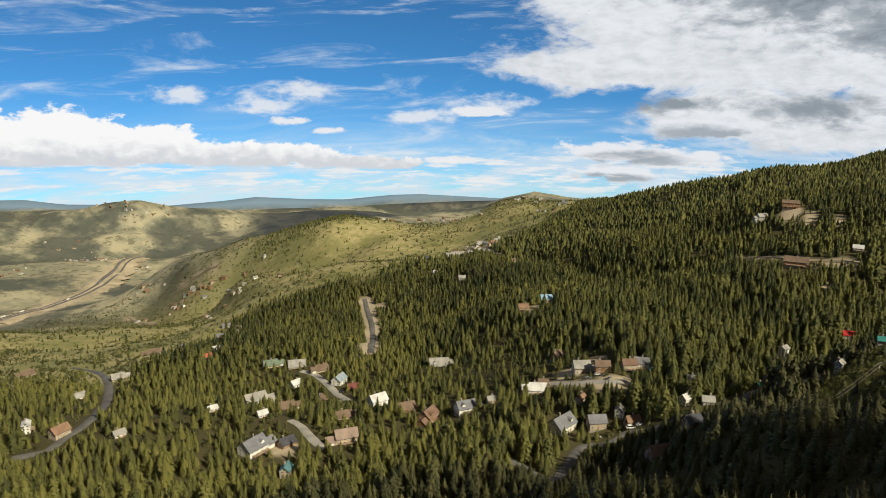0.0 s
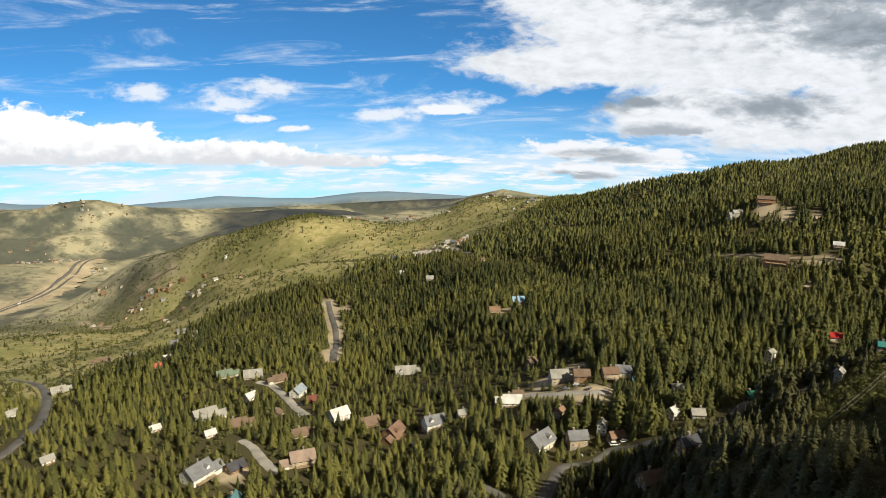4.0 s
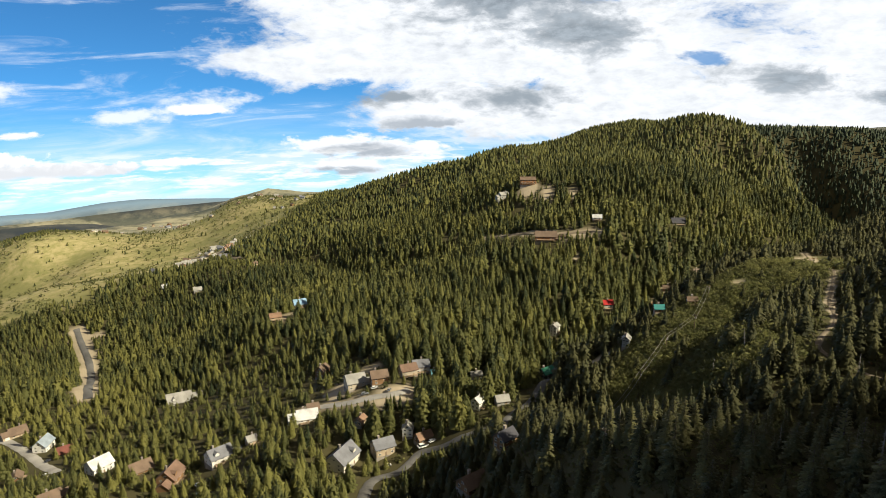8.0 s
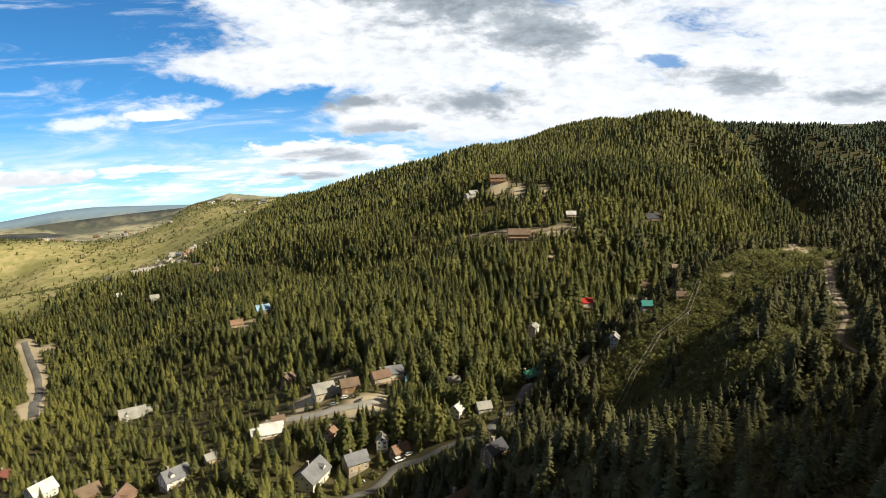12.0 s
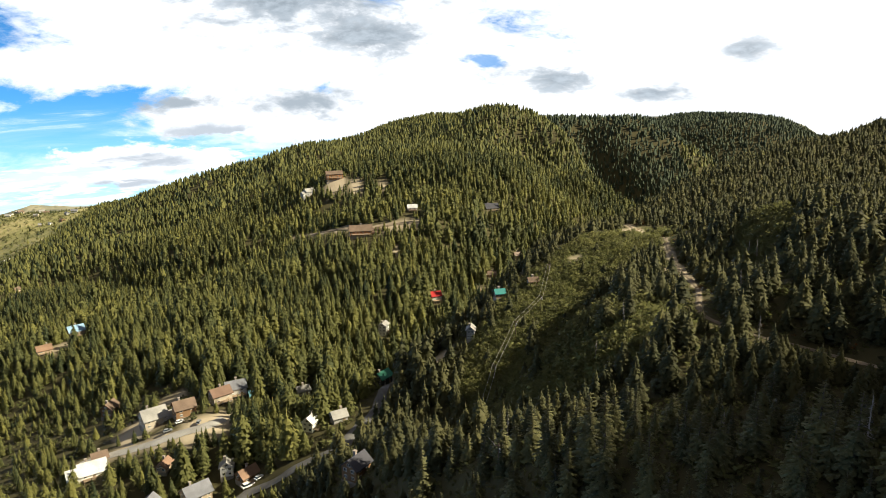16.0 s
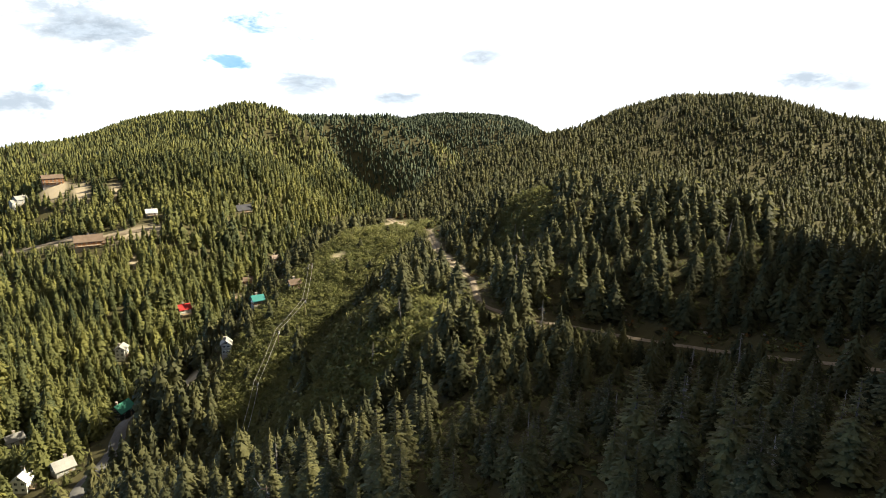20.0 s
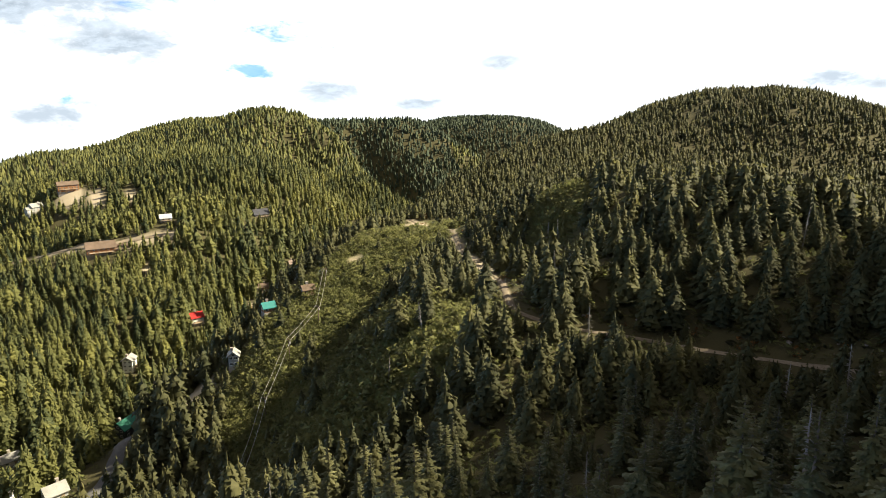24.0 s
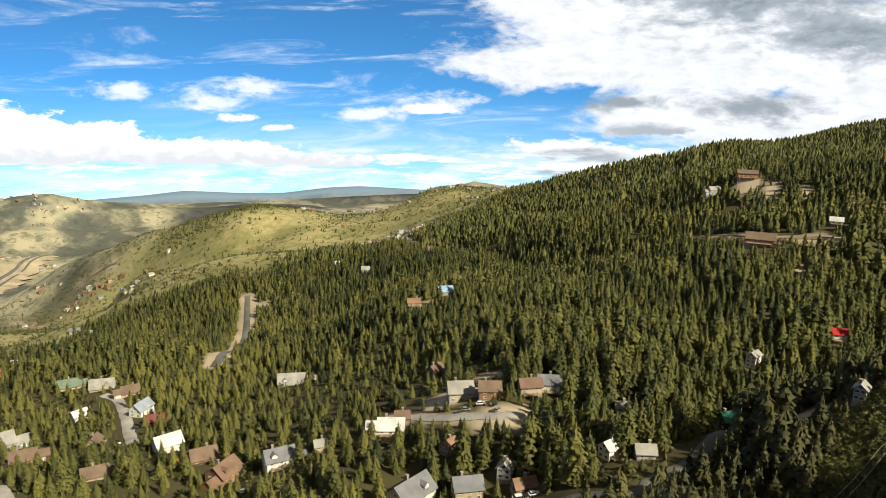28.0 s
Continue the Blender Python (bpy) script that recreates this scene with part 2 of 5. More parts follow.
MID_RIDGE = [(-993, 2605, -661), (-675, 2209, -497), (-388, 2086, -421), (-287, 2397, -492), (8, 2814, -541), (266, 3214, -518), (333, 2930, -503), (428, 2598, -440), (412, 2235, -373)]
MID_FOOT = [(-675, 1870, -557), (-330, 1617, -458), (-208, 1644, -435), (4, 1275, -327)]
LEFT_HILLS = [(-2573, 3583, -761), (-2350, 3726, -784), (-1838, 3674, -707), (-1553, 3897, -788), (-1442, 4240, -881)]
LEFT_FRONT = [(-2227, 3052, -805), (-2117, 3193, -763), (-1926, 3353, -826)]
FAR_RANGE = [(-3478, 3371, -618), (-2521, 4174, -675), (-1902, 4416, -805), (-1111, 4690, -794), (-581, 4780, -760), (194, 4802, -786), (1259, 4630, -762), (2802, 3916, -560)]
FAR_PLAIN = [(-1310, 3986, -909), (-699, 3821, -780), (0, 3860, -734), (1015, 3617, -646)]
OUTER = [(-4900, 800, -750), (-3000, -1500, -400), (0, -3500, -300), (3500, -1500, -420), (3000, 400, -420), (4600, 1200, -500), (3600, 3000, -600)]
EAST_OF_CUT = [(-50, 1020, -332), (30, 990, -300), (90, 1150, -300)]
SHOULDER = [(246, 1275, -270), (383, 1163, -207), (497, 1079, -167), (622, 996, -141), (727, 901, -155)]
BACK_HILL = [(1332, 1151, -134), (1307, 1053, -158), (1252, 940, -188)]
FAR_HOLLOW = [(470, 300, -100), (520, 260, -104), (540, 200, -116), (530, 140, -128)]
HEAD = [(957, 718, -226), (1100, 800, -232), (1224, 844, -234), (1471, 895, -228), (1725, 828, -240), (1929, 757, -260)]
SUMMIT_FLANK = [(991, 1137, -96), (1020, 1103, -112), (965, 1014, -140), (892, 915, -172), (832, 832, -196)]
FLANK_GULLY = [(1147, 1180, -158), (1090, 1101, -206), (1022, 1002, -256), (958, 905, -272), (890, 800, -246)]
MID_GULLY = [(1440, 1215, -170), (1420, 1110, -222), (1370, 1000, -256), (1320, 900, -256)]
HOLLOW = [(400, 255, -102), (375, 232, -106), (352, 205, -108), (346, 185, -110), (342, 165, -116), (338, 145, -124), (330, 128, -128), (318, 108, -128), (310, 60, -118)]
BANK = [(248, 232, -96), (241, 211, -91), (238, 181, -86), (234, 151, -87), (222, 112, -80)]
SPINES = [FAR_HOLLOW, SUMMIT_FLANK, FLANK_GULLY, MID_GULLY, HOLLOW, BANK, EAST_OF_CUT, SHOULDER, BACK_HILL, HEAD, CANYON, PLAIN, MAIN_RIDGE, BENCH, FAR_SIDE, RIGHT_HILL, SPUR, TRAIL, SHRUB_SPUR, NEAR_SLOPE, NEAR_FOOT, TOWN, BACK, KNOLL, ROAD_CUT, MID_RIDGE, MID_FOOT, LEFT_HILLS, LEFT_FRONT, FAR_RANGE, FAR_PLAIN, OUTER]


FAR_SADDLE = [(1400, 1290, -150), (1440, 1230, -160)]
SIDE_VALLEY = [(108, 1201, -299), (167, 1098, -285), (192, 886, -246), (241, 853, -236), (286, 835, -218)]
UPPER_HOLLOW = [(200, 1307, -275), (274, 1261, -258), (311, 1166, -233), (356, 1090, -210)]
SUMMIT_GULLY = [(892, 1092, -126), (866, 1023, -154), (749, 860, -166), (683, 773, -174)]
# side gullies and ribs: a line, its half width, and how far it is cut in or stands out
FOLDS = [(FLANK_GULLY, 62, -52), (SUMMIT_FLANK[2:], 60, 26), (SIDE_VALLEY, 42, -20), (UPPER_HOLLOW, 40, -14), (SUMMIT_GULLY, 38, -16), (MID_GULLY, 66, -50), (BACK_HILL, 60, 16), (FAR_SADDLE, 70, -20)]


def lattice(i, j, seed):
    n = np.sin(i * 127.1 + j * 311.7 + seed * 74.7) * 43758.5453
    return n - np.floor(n)


def value_noise(x, y, size, seed=0):
    """Smooth noise from 0 to 1 with cells of that size."""
    u, v = x / size, y / size
    i, j = np.floor(u), np.floor(v)
    fu, fv = u - i, v - j
    fu, fv = fu * fu * (3 - 2 * fu), fv * fv * (3 - 2 * fv)
    a, b = lattice(i, j, seed), lattice(i + 1, j, seed)
    c, d = lattice(i, j + 1, seed), lattice(i + 1, j + 1, seed)
    return (a + (b - a) * fu) * (1 - fv) + (c + (d - c) * fu) * fv


def along(line, x, y):
    """The distance to a line of points and its height at the nearest place."""
    best, z = np.full(x.shape, 1e18), np.zeros(x.shape)
    for (x0, y0, z0), (x1, y1, z1) in zip(line, line[1:]):
        dx, dy = x1 - x0, y1 - y0
        s = np.clip(((x - x0) * dx + (y - y0) * dy) / (dx * dx + dy * dy), 0, 1)
        far = (x - x0 - s * dx) ** 2 + (y - y0 - s * dy) ** 2
        near = far < best
        best, z = np.where(near, far, best), np.where(near, z0 + s * (z1 - z0), z)
    return best, z


def raw_height(x, y):
    """Slopes run between the lines, each line the stronger the nearer it is."""
    top, total = np.zeros(x.shape), np.zeros(x.shape)
    for line in SPINES:
        far, z = along(line, x, y)
        w = (far + 30.0) ** -1.75
        top, total = top + w * z, total + w
    h = top / total
    return h + 18 * np.exp(-((x + 386) ** 2 + (y - 2081) ** 2) / 170.0**2)


def blurred(h, cells):
    n = int(cells * 3)
    kernel = np.exp(-0.5 * (np.arange(-n, n + 1) / cells) ** 2)
    kernel /= kernel.sum()
    for axis in (0, 1):
        wide = np.pad(h, [(n, n) if a == axis else (0, 0) for a in (0, 1)], mode="edge")
        h = sum(k * np.take(wide, np.arange(i, i + h.shape[axis]), axis) for i, k in enumerate(kernel))
    return h


def relief(x0, x1, y0, y1, cell, near, far):
    """A table of smoothed heights: worn wide far off, kept sharp near the camera's slope."""
    x, y = np.meshgrid(np.arange(x0, x1 + cell, cell), np.arange(y0, y1 + cell, cell), indexing="ij")
    h = raw_height(x, y)
    mix = np.clip((np.hypot(x - 150, y - 220) - 180) / 380, 0, 1)
    return x0, y0, cell, blurred(h, near / cell) * (1 - mix) + blurred(h, far / cell) * mix


FINE = relief(-1300, 2500, -450, 2700, 9.0, 9.0, 34.0)
WIDE = relief(-5200, 5200, -5200, 5200, 50.0, 50.0, 70.0)


def lookup(table, x, y):
    x0, y0, cell, h = table
    u, v = np.clip((x - x0) / cell, 0, h.shape[0] - 1.001), np.clip((y - y0) / cell, 0, h.shape[1] - 1.001)
    i, j = u.astype(int), v.astype(int)
    a, b = u - i, v - j
    return (h[i, j] * (1 - a) + h[i + 1, j] * a) * (1 - b) + (h[i, j + 1] * (1 - a) + h[i + 1, j + 1] * a) * b


def height(x, y):
    x, y = np.asarray(x, float), np.asarray(y, float)
    edge = np.clip(np.minimum(np.minimum(x + 1300, 2500 - x), np.minimum(y + 450, 2700 - y)) / 200, 0, 1)
    h = lookup(FINE, x, y) * edge + lookup(WIDE, x, y) * (1 - edge)
    away = np.clip((np.hypot(x - 40, y - 120) - 60) / 600, 0, 1)
    h = h + (value_noise(x, y, 150, 1) - 0.5) * 16 * away + (value_noise(x, y, 45, 2) - 0.5) * 4 * away + (value_noise(x, y, 14, 3) - 0.5) * 0.8
    h = h + (value_noise(x, y, 420, 4) - 0.5) * 30 * np.clip((np.hypot(x, y) - 2000) / 1500, 0, 1)
    h = h + 284 * np.exp(-(((x - 515) / 180) ** 2) - ((y + 120) / 115) ** 2)      # a peak added out of view to shade the near slope
    for line, half, rise in FOLDS:
        h = h + rise * np.exp(-along(line, x, y)[0] / half**2)
    cone = np.hypot(x - 265, y - 3150)
    h = h - 50 * np.exp(-(((x + 70) / 270) ** 2) - ((y - 3060) / 380) ** 2) - 22 * np.exp(-(((x + 330) / 150) ** 2) - ((y - 2700) / 200) ** 2)
    h = h + 46 * np.clip(1 - cone / 190, 0, 1) ** 1.4
    return beyond(x, y, h)


# the far skylines: bearing in degrees, and the slope at which each crest is seen from the start of the flight
FOOT = [(-60, -12.3), (-36, -12.5), (-31, -13.0), (-25, -13.2), (-21, -13.0), (-17, -12.4), (-12, -12.2), (2, -11.8)]
LEFT_CREST = [(-60, -9.4), (-35.8, -9.75), (-34.1, -9.8), (-32.2, -9.3), (-30.4, -9.25), (-28.5, -8.9), (-26.5, -8.83), (-24.6, -9.35), (-22.6, -9.68), (-20.5, -9.83), (-18.4, -10.25), (-16.2, -10.35), (-13.5, -10.2), (-10.8, -10.2), (-8.1, -10.4), (-6.2, -10.8), (-2.5, -11.0), (2, -11.0)]
MESA_CREST = [(-60, -8.8), (-35.6, -8.9), (-32, -9.2), (-24.6, -9.7), (-20.5, -9.95), (-11.7, -10.0), (-6.2, -9.75), (-2.5, -9.58), (0.7, -9.45), (2.1, -9.4), (7, -9.4)]
BLUE_CREST = [(-60, -8.2), (-35.6, -8.25), (-33.9, -8.35), (-31.5, -8.85), (-24.6, -9.4), (-20.5, -9.22), (-17.9, -9.0), (-13.9, -9.28), (-10.8, -9.35), (-7.1, -8.95), (-4.8, -8.87), (-0.2, -9.1), (2.1, -9.2), (7, -9.2)]


def beyond(x, y, h):
    """The land past the valley: hills, a mesa coloured dark and a range coloured blue, one behind the other."""
    b, r = np.degrees(np.arctan2(x - 17, y + 34)), np.hypot(x - 17, y + 34)
    foot, left, mesa, blue = (np.tan(np.radians(np.interp(b, *zip(*c)))) for c in (FOOT, LEFT_CREST, MESA_CREST, BLUE_CREST))
    stops = ((3800, foot), (4060, foot * 0.55 + left * 0.45), (4300, left), (4450, np.minimum(left, mesa) - 0.003), (4640, mesa), (4760, np.minimum(mesa, blue) - 0.002), (4930, blue), (5400, blue - 0.03))
    slope = stops[0][1]
    for (r0, a), (r1, c) in zip(stops, stops[1:]):
        s = np.clip((r - r0) / (r1 - r0), 0, 1)
        slope = slope + (c - a) * s * s * (3 - 2 * s)
    lumps = (value_noise(x, y, 330, 31) - 0.5) * 60 + (value_noise(x, y, 120, 32) - 0.5) * 36
    z = -6.0 + r * slope + lumps * np.clip(1 - np.abs(r - 4020) / 260, 0, 1) * np.clip((-14 - b) / 4, 0, 1)
    mix = np.clip((r - 3500) / 300, 0, 1) * np.clip((13 - b) / 5, 0, 1) * np.clip((b + 75) / 10, 0, 1)
    return h * (1 - mix) + z * mix


# ---- materials ----
def material(name, rough=0.8, metal=0.0):
    m = bpy.data.materials.new(name)
    m.use_nodes = True
    tree = m.node_tree
    shader = tree.nodes["Principled BSDF"]
    shader.inputs["Roughness"].default_value, shader.inputs["Metallic"].default_value = rough, metal
    shader.inputs["Specular IOR Level"].default_value = 0.25
    return m, Nodes(tree), shader


def attribute(k, name):
    n = k.tree.nodes.new("ShaderNodeAttribute")
    n.attribute_name = name
    return n.outputs["Fac"]


def place(k):
    return k.tree.nodes.new("ShaderNodeNewGeometry").outputs["Position"]


def bump(k, shader, value, strength, distance):
    n = k.tree.nodes.new("ShaderNodeBump")
    n.inputs["Strength"].default_value, n.inputs["Distance"].default_value = strength, distance
    k.put(n.inputs["Height"], value)
    k.links.new(n.outputs[0], shader.inputs["Normal"])


def crown_normal(k, shader):
    """Leaves and needles are lit like the rounded crown that they clothe, with some scatter of their own."""
    n = k.tree.nodes.new("ShaderNodeAttribute")
    n.attribute_name = "lie"
    turn = k.tree.nodes.new("ShaderNodeVectorTransform")
    turn.vector_type, turn.convert_from, turn.convert_to = "NORMAL", "OBJECT", "WORLD"
    k.links.new(n.outputs["Vector"], turn.inputs[0])
    k.links.new(turn.outputs[0], shader.inputs["Normal"])
    out = k.tree.nodes["Material Output"].inputs["Surface"]
    glow = k.tree.nodes.new("ShaderNodeBsdfTranslucent")
    k.links.new(shader.inputs["Base Color"].links[0].from_socket, glow.inputs["Color"])
    both = k.tree.nodes.new("ShaderNodeMixShader")
    both.inputs[0].default_value = 0.22
    k.links.new(shader.outputs[0], both.inputs[1])
    k.links.new(glow.outputs[0], both.inputs[2])
    k.links.new(both.outputs[0], out)


def needle_material(name, dark, light, tip):
    m, k, s = material(name, 0.75)
    tint = attribute(k, "tint")
    grain = k.noise(place(k), 0.9, 3.0)
    c = k.mix(tint, dark, light)
    c = k.mix(k.step(grain, 0.52, 0.75, 0.0, 0.6), c, tip)
    k.put(s.inputs["Base Color"], c)
    crown_normal(k, s)
    return m


def object_needles(name, dark, light, tip):
    m, k, s = material(name, 0.75)
    rnd = k.tree.nodes.new("ShaderNodeObjectInfo").outputs["Random"]
    grain = k.noise(place(k), 1.6, 3.0)
    c = k.mix(rnd, dark, light)
    c = k.mix(k.step(grain, 0.5, 0.72, 0.0, 0.7), c, tip)
    k.put(s.inputs["Base Color"], c)
    crown_normal(k, s)
    return m


def plain_material(name, colour, rough=0.8, vary=0.18, size=1.5, metal=0.0, random_object=0.0):
    """A painted, stained or mineral surface with stains and grain."""
    m, k, s = material(name, rough, metal)
    p = place(k)
    stain, grain = k.noise(p, 0.35 / size, 4.0), k.noise(p, 6.0 / size, 3.0)
    f = k.math("ADD", k.math("MULTIPLY", stain, 0.65), k.math("MULTIPLY", grain, 0.35))
    if random_object:
        r = k.tree.nodes.new("ShaderNodeObjectInfo").outputs["Random"]
        f = k.math("ADD", k.math("MULTIPLY", f, 1 - random_object), k.math("MULTIPLY", r, random_object))
    lo, hi = [c * (1 - vary * 2) for c in colour], [min(1, c * (1 + vary * 1.4)) for c in colour]
    k.put(s.inputs["Base Color"], k.mix(k.step(f, 0.3, 0.72), lo, hi))
    bump(k, s, grain, 0.25, 0.05)
    return m


def ground_material():
    m, k, s = material("earth_and_grass", 0.95)
    p = place(k)
    big, mid, fine = k.noise(p, 0.008, 5.0, 0.6), k.noise(p, 0.06, 5.0, 0.65), k.noise(p, 0.8, 4.0, 0.7)
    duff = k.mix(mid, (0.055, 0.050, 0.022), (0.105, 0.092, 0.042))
    dry = k.mix(k.step(mid, 0.35, 0.65), (0.44, 0.375, 0.19), (0.29, 0.275, 0.11))
    dry = k.mix(k.step(big, 0.42, 0.62, 0.0, 0.75), dry, (0.20, 0.205, 0.075))
    dry = k.mix(k.step(fine, 0.55, 0.75, 0.0, 0.5), dry, (0.07, 0.075, 0.03))
    soil = k.mix(mid, (0.40, 0.33, 0.23), (0.56, 0.47, 0.34))
    brush = k.mix(k.step(mid, 0.3, 0.7), (0.085, 0.10, 0.028), (0.16, 0.17, 0.05))
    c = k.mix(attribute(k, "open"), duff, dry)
    c = k.mix(attribute(k, "brush"), c, brush)
    far = attribute(k, "far")
    sage = k.mix(k.step(big, 0.4, 0.6), (0.27, 0.265, 0.19), (0.41, 0.375, 0.26))
    sage = k.mix(k.step(k.noise(p, 0.02, 6.0, 0.7), 0.5, 0.62, 0.0, 0.6), sage, (0.07, 0.078, 0.045))
    # dark patches: woods, and cloud shadows painted into the far hills' colour
    woods = k.step(k.noise(p, 0.0026, 6.0, 0.6), 0.44, 0.57)
    sage = k.mix(k.math("MULTIPLY", woods, 0.85), sage, (0.066, 0.078, 0.072))
    c = k.mix(far, c, sage)
    # cloud shadow on the plateau and mesa, painted as a dark tone
    c = k.mix(attribute(k, "plateau_shade"), c, (0.022, 0.032, 0.050))
    # blue haze over the farthest range, painted into the ground colour
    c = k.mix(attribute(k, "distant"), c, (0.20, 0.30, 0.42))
    c = k.mix(attribute(k, "soil"), c, soil)
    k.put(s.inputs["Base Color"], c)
    bump(k, s, k.math("ADD", mid, k.math("MULTIPLY", fine, 0.3)), 0.5, 1.2)
    return m


GROUND = ground_material()
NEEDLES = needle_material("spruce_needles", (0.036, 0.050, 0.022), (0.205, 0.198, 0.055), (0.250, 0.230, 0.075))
# darker needles for the near side, its shade put into the colour
NEEDLES_SHADED = needle_material("fir_needles_in_shade", (0.050, 0.055, 0.025), (0.128, 0.120, 0.046), (0.155, 0.142, 0.060))
# haze and cloud shade of the back hills, put into the needle colours
NEEDLES_FAR = needle_material("far_needles_hazed", (0.030, 0.048, 0.032), (0.088, 0.108, 0.056), (0.105, 0.122, 0.066))
NEAR_NEEDLES = object_needles("fir_needles_close", (0.065, 0.072, 0.034), (0.190, 0.182, 0.072), (0.25, 0.235, 0.125))
LEAVES = needle_material("scrub_leaves", (0.095, 0.105, 0.036), (0.195, 0.195, 0.066), (0.21, 0.185, 0.075))
AUTUMN = needle_material("autumn_leaves", (0.16, 0.07, 0.025), (0.36, 0.20, 0.06), (0.30, 0.15, 0.06))
BARK = plain_material("grey_bark", (0.16, 0.125, 0.10), 0.9, 0.25, 0.4)
DEAD = plain_material("bleached_dead_wood", (0.30, 0.27, 0.24), 0.85, 0.2, 0.4)
ASPHALT = plain_material("worn_asphalt", (0.16, 0.155, 0.15), 0.85, 0.18, 8)
DIRT = plain_material("pale_dirt", (0.29, 0.235, 0.17), 0.95, 0.2, 4)
CONCRETE = plain_material("pale_concrete", (0.42, 0.40, 0.37), 0.9, 0.15, 4)


# ---- where roads run and what grows where ----
def smooth(v, lo, hi):
    s = np.clip((v - lo) / (hi - lo), 0, 1)
    return s * s * (3 - 2 * s)


def near_line(line, x, y):
    return np.sqrt(along([(px, py, 0) for px, py in line], x, y)[0])


CANYON_ROAD = [(49, 277), (59, 306), (66, 327), (81, 367), (98, 370), (112, 378), (124, 367), (148, 355), (160, 364), (175, 371), (188, 384), (233, 441), (251, 447)]
FORK = [(59, 301), (49, 309), (41, 322), (33, 335)]
BRICK_LANE = [(56, 473), (69, 463), (82, 451), (94, 442), (111, 435), (122, 437)]
CUT_ROAD = [(-173, 1079), (-159, 1023), (-141, 946), (-128, 869), (-106, 707)]
TOWN_CURVE = [(-167, 635), (-149, 619), (-127, 580), (-111, 548), (-96, 519)]
TOWN_LANE = [(-125, 439), (-114, 427), (-104, 410), (-95, 397), (-87, 390)]
WEST_ROAD = [(-534, 829), (-488, 801), (-406, 687), (-353, 594), (-302, 490), (-289, 444), (-291, 423), (-293, 401), (-314, 394)]
BENCH_LANE = [(340, 838), (344, 779), (359, 723), (376, 703), (399, 684)]
MEADOW_TRACK = [(-1142, 2145), (-1040, 2029), (-961, 1969), (-763, 1672)]
HILL_TRACK = [(-1021, 2213), (-964, 2204), (-899, 2170), (-822, 2133)]
RIDGE_TRACK = [(-66, 1586), (-34, 1636), (14, 1533), (57, 1265)]
HIGHWAY = [(-1633, 2181), (-1593, 2307), (-1581, 2459), (-1561, 2581), (-1578, 2761), (-1629, 2978), (-1675, 3162), (-1690, 3320)]
TRAIL_XY = [(400, 412), (384, 391), (372, 371), (351, 342), (291, 289), (268, 265), (245, 245), (214, 223), (208, 212), (207, 200), (209, 187), (209, 174), (208, 158), (205, 144), (200, 128), (196, 113), (190, 60)]
ROAD_WIDTHS = [(CANYON_ROAD, 4.2), (FORK, 4.0), (BRICK_LANE, 4.0), (CUT_ROAD, 5.0), (TOWN_CURVE, 4.2), (TOWN_LANE, 4.0), (WEST_ROAD, 4.5), (BENCH_LANE, 5.0), (TRAIL_XY, 1.4), (RIDGE_TRACK, 5.0), (MEADOW_TRACK, 6.0)]
CLEARINGS = [(111, 435, 13), (86, 476, 12), (109, 491, 9), (218, 378, 9), (436, 921, 16), (447, 892, 12), (475, 871, 9), (-21, 1489, 30), (34, 1517, 26), (75, 710, 10), (-141, 1036, 9), (375, 542, 6), (407, 567, 6), (359, 650, 5), (314, 375, 5), (-114, 389, 11), (379, 390, 8), (284, 288, 5), (120, 437, 8)]
BARE_STRIPS = [(CUT_ROAD, 13.0), (HIGHWAY, 60.0), (BENCH_LANE, 7.0), (TRAIL_XY[:8], 0.9), (MEADOW_TRACK, 9.0), (HILL_TRACK, 7.0), (RIDGE_TRACK, 8.0), (BRICK_LANE, 6.0), (TRAIL_XY[:6], 2.4)]

# x, y, bearing of the roof ridge, length, storeys, roof and wall paint
CANYON_HOUSES = [
    (71, 393, 48, 20, 2, "slate", "cream"), (94, 393, 10, 13, 2, "slate", "tan"), (116, 387, 17, 10, 1, "rust", "wood"), (110, 397, 68, 8, 2, "ash", "white"),
    (161, 381, -4, 8, 1, "ash", "grey"), (105, 282, 19, 12, 1, "umber", "wood"), (149, 387, 37, 8, 2, "snow", "white"), (171, 447, -3, 8, 1, "ash", "white"),
    (87, 419, 49, 8, 1, "rust", "tan"), (279, 373, -23, 6, 1, "umber", "wood"), (265, 385, -20, 6, 1, "teal", "wood"), (232, 368, 48, 5, 2, "ash", "grey"),
    (249, 462, -11, 8, 1, "umber", "wood"), (278, 468, 41, 12, 2, "teal", "black"), (217, 435, 21, 11, 2, "green", "black"), (263, 512, 41, 8, 3, "ash", "white"),
    (121, 286, 23, 9, 2, "charcoal", "wood"),
]
LANE_HOUSES = [
    (6, 448, 26, 16, 2, "slate", "white"), (60, 452, 0, 14, 1, "snow", "white"), (94, 468, 6, 14, 2, "ash", "stone"), (108, 459, 0, 12, 2, "umber", "wood"),
    (128, 460, 7, 12, 2, "brownred", "stone"), (138, 464, -7, 12, 2, "slate", "white"), (146, 454, -8, 8, 1, "bluegreen", "grey"), (65, 462, 3, 8, 1, "umber", "tan"),
    (82, 529, 52, 10, 2, "umber", "wood"), (26, 452, 19, 8, 1, "ash", "tan"),
]
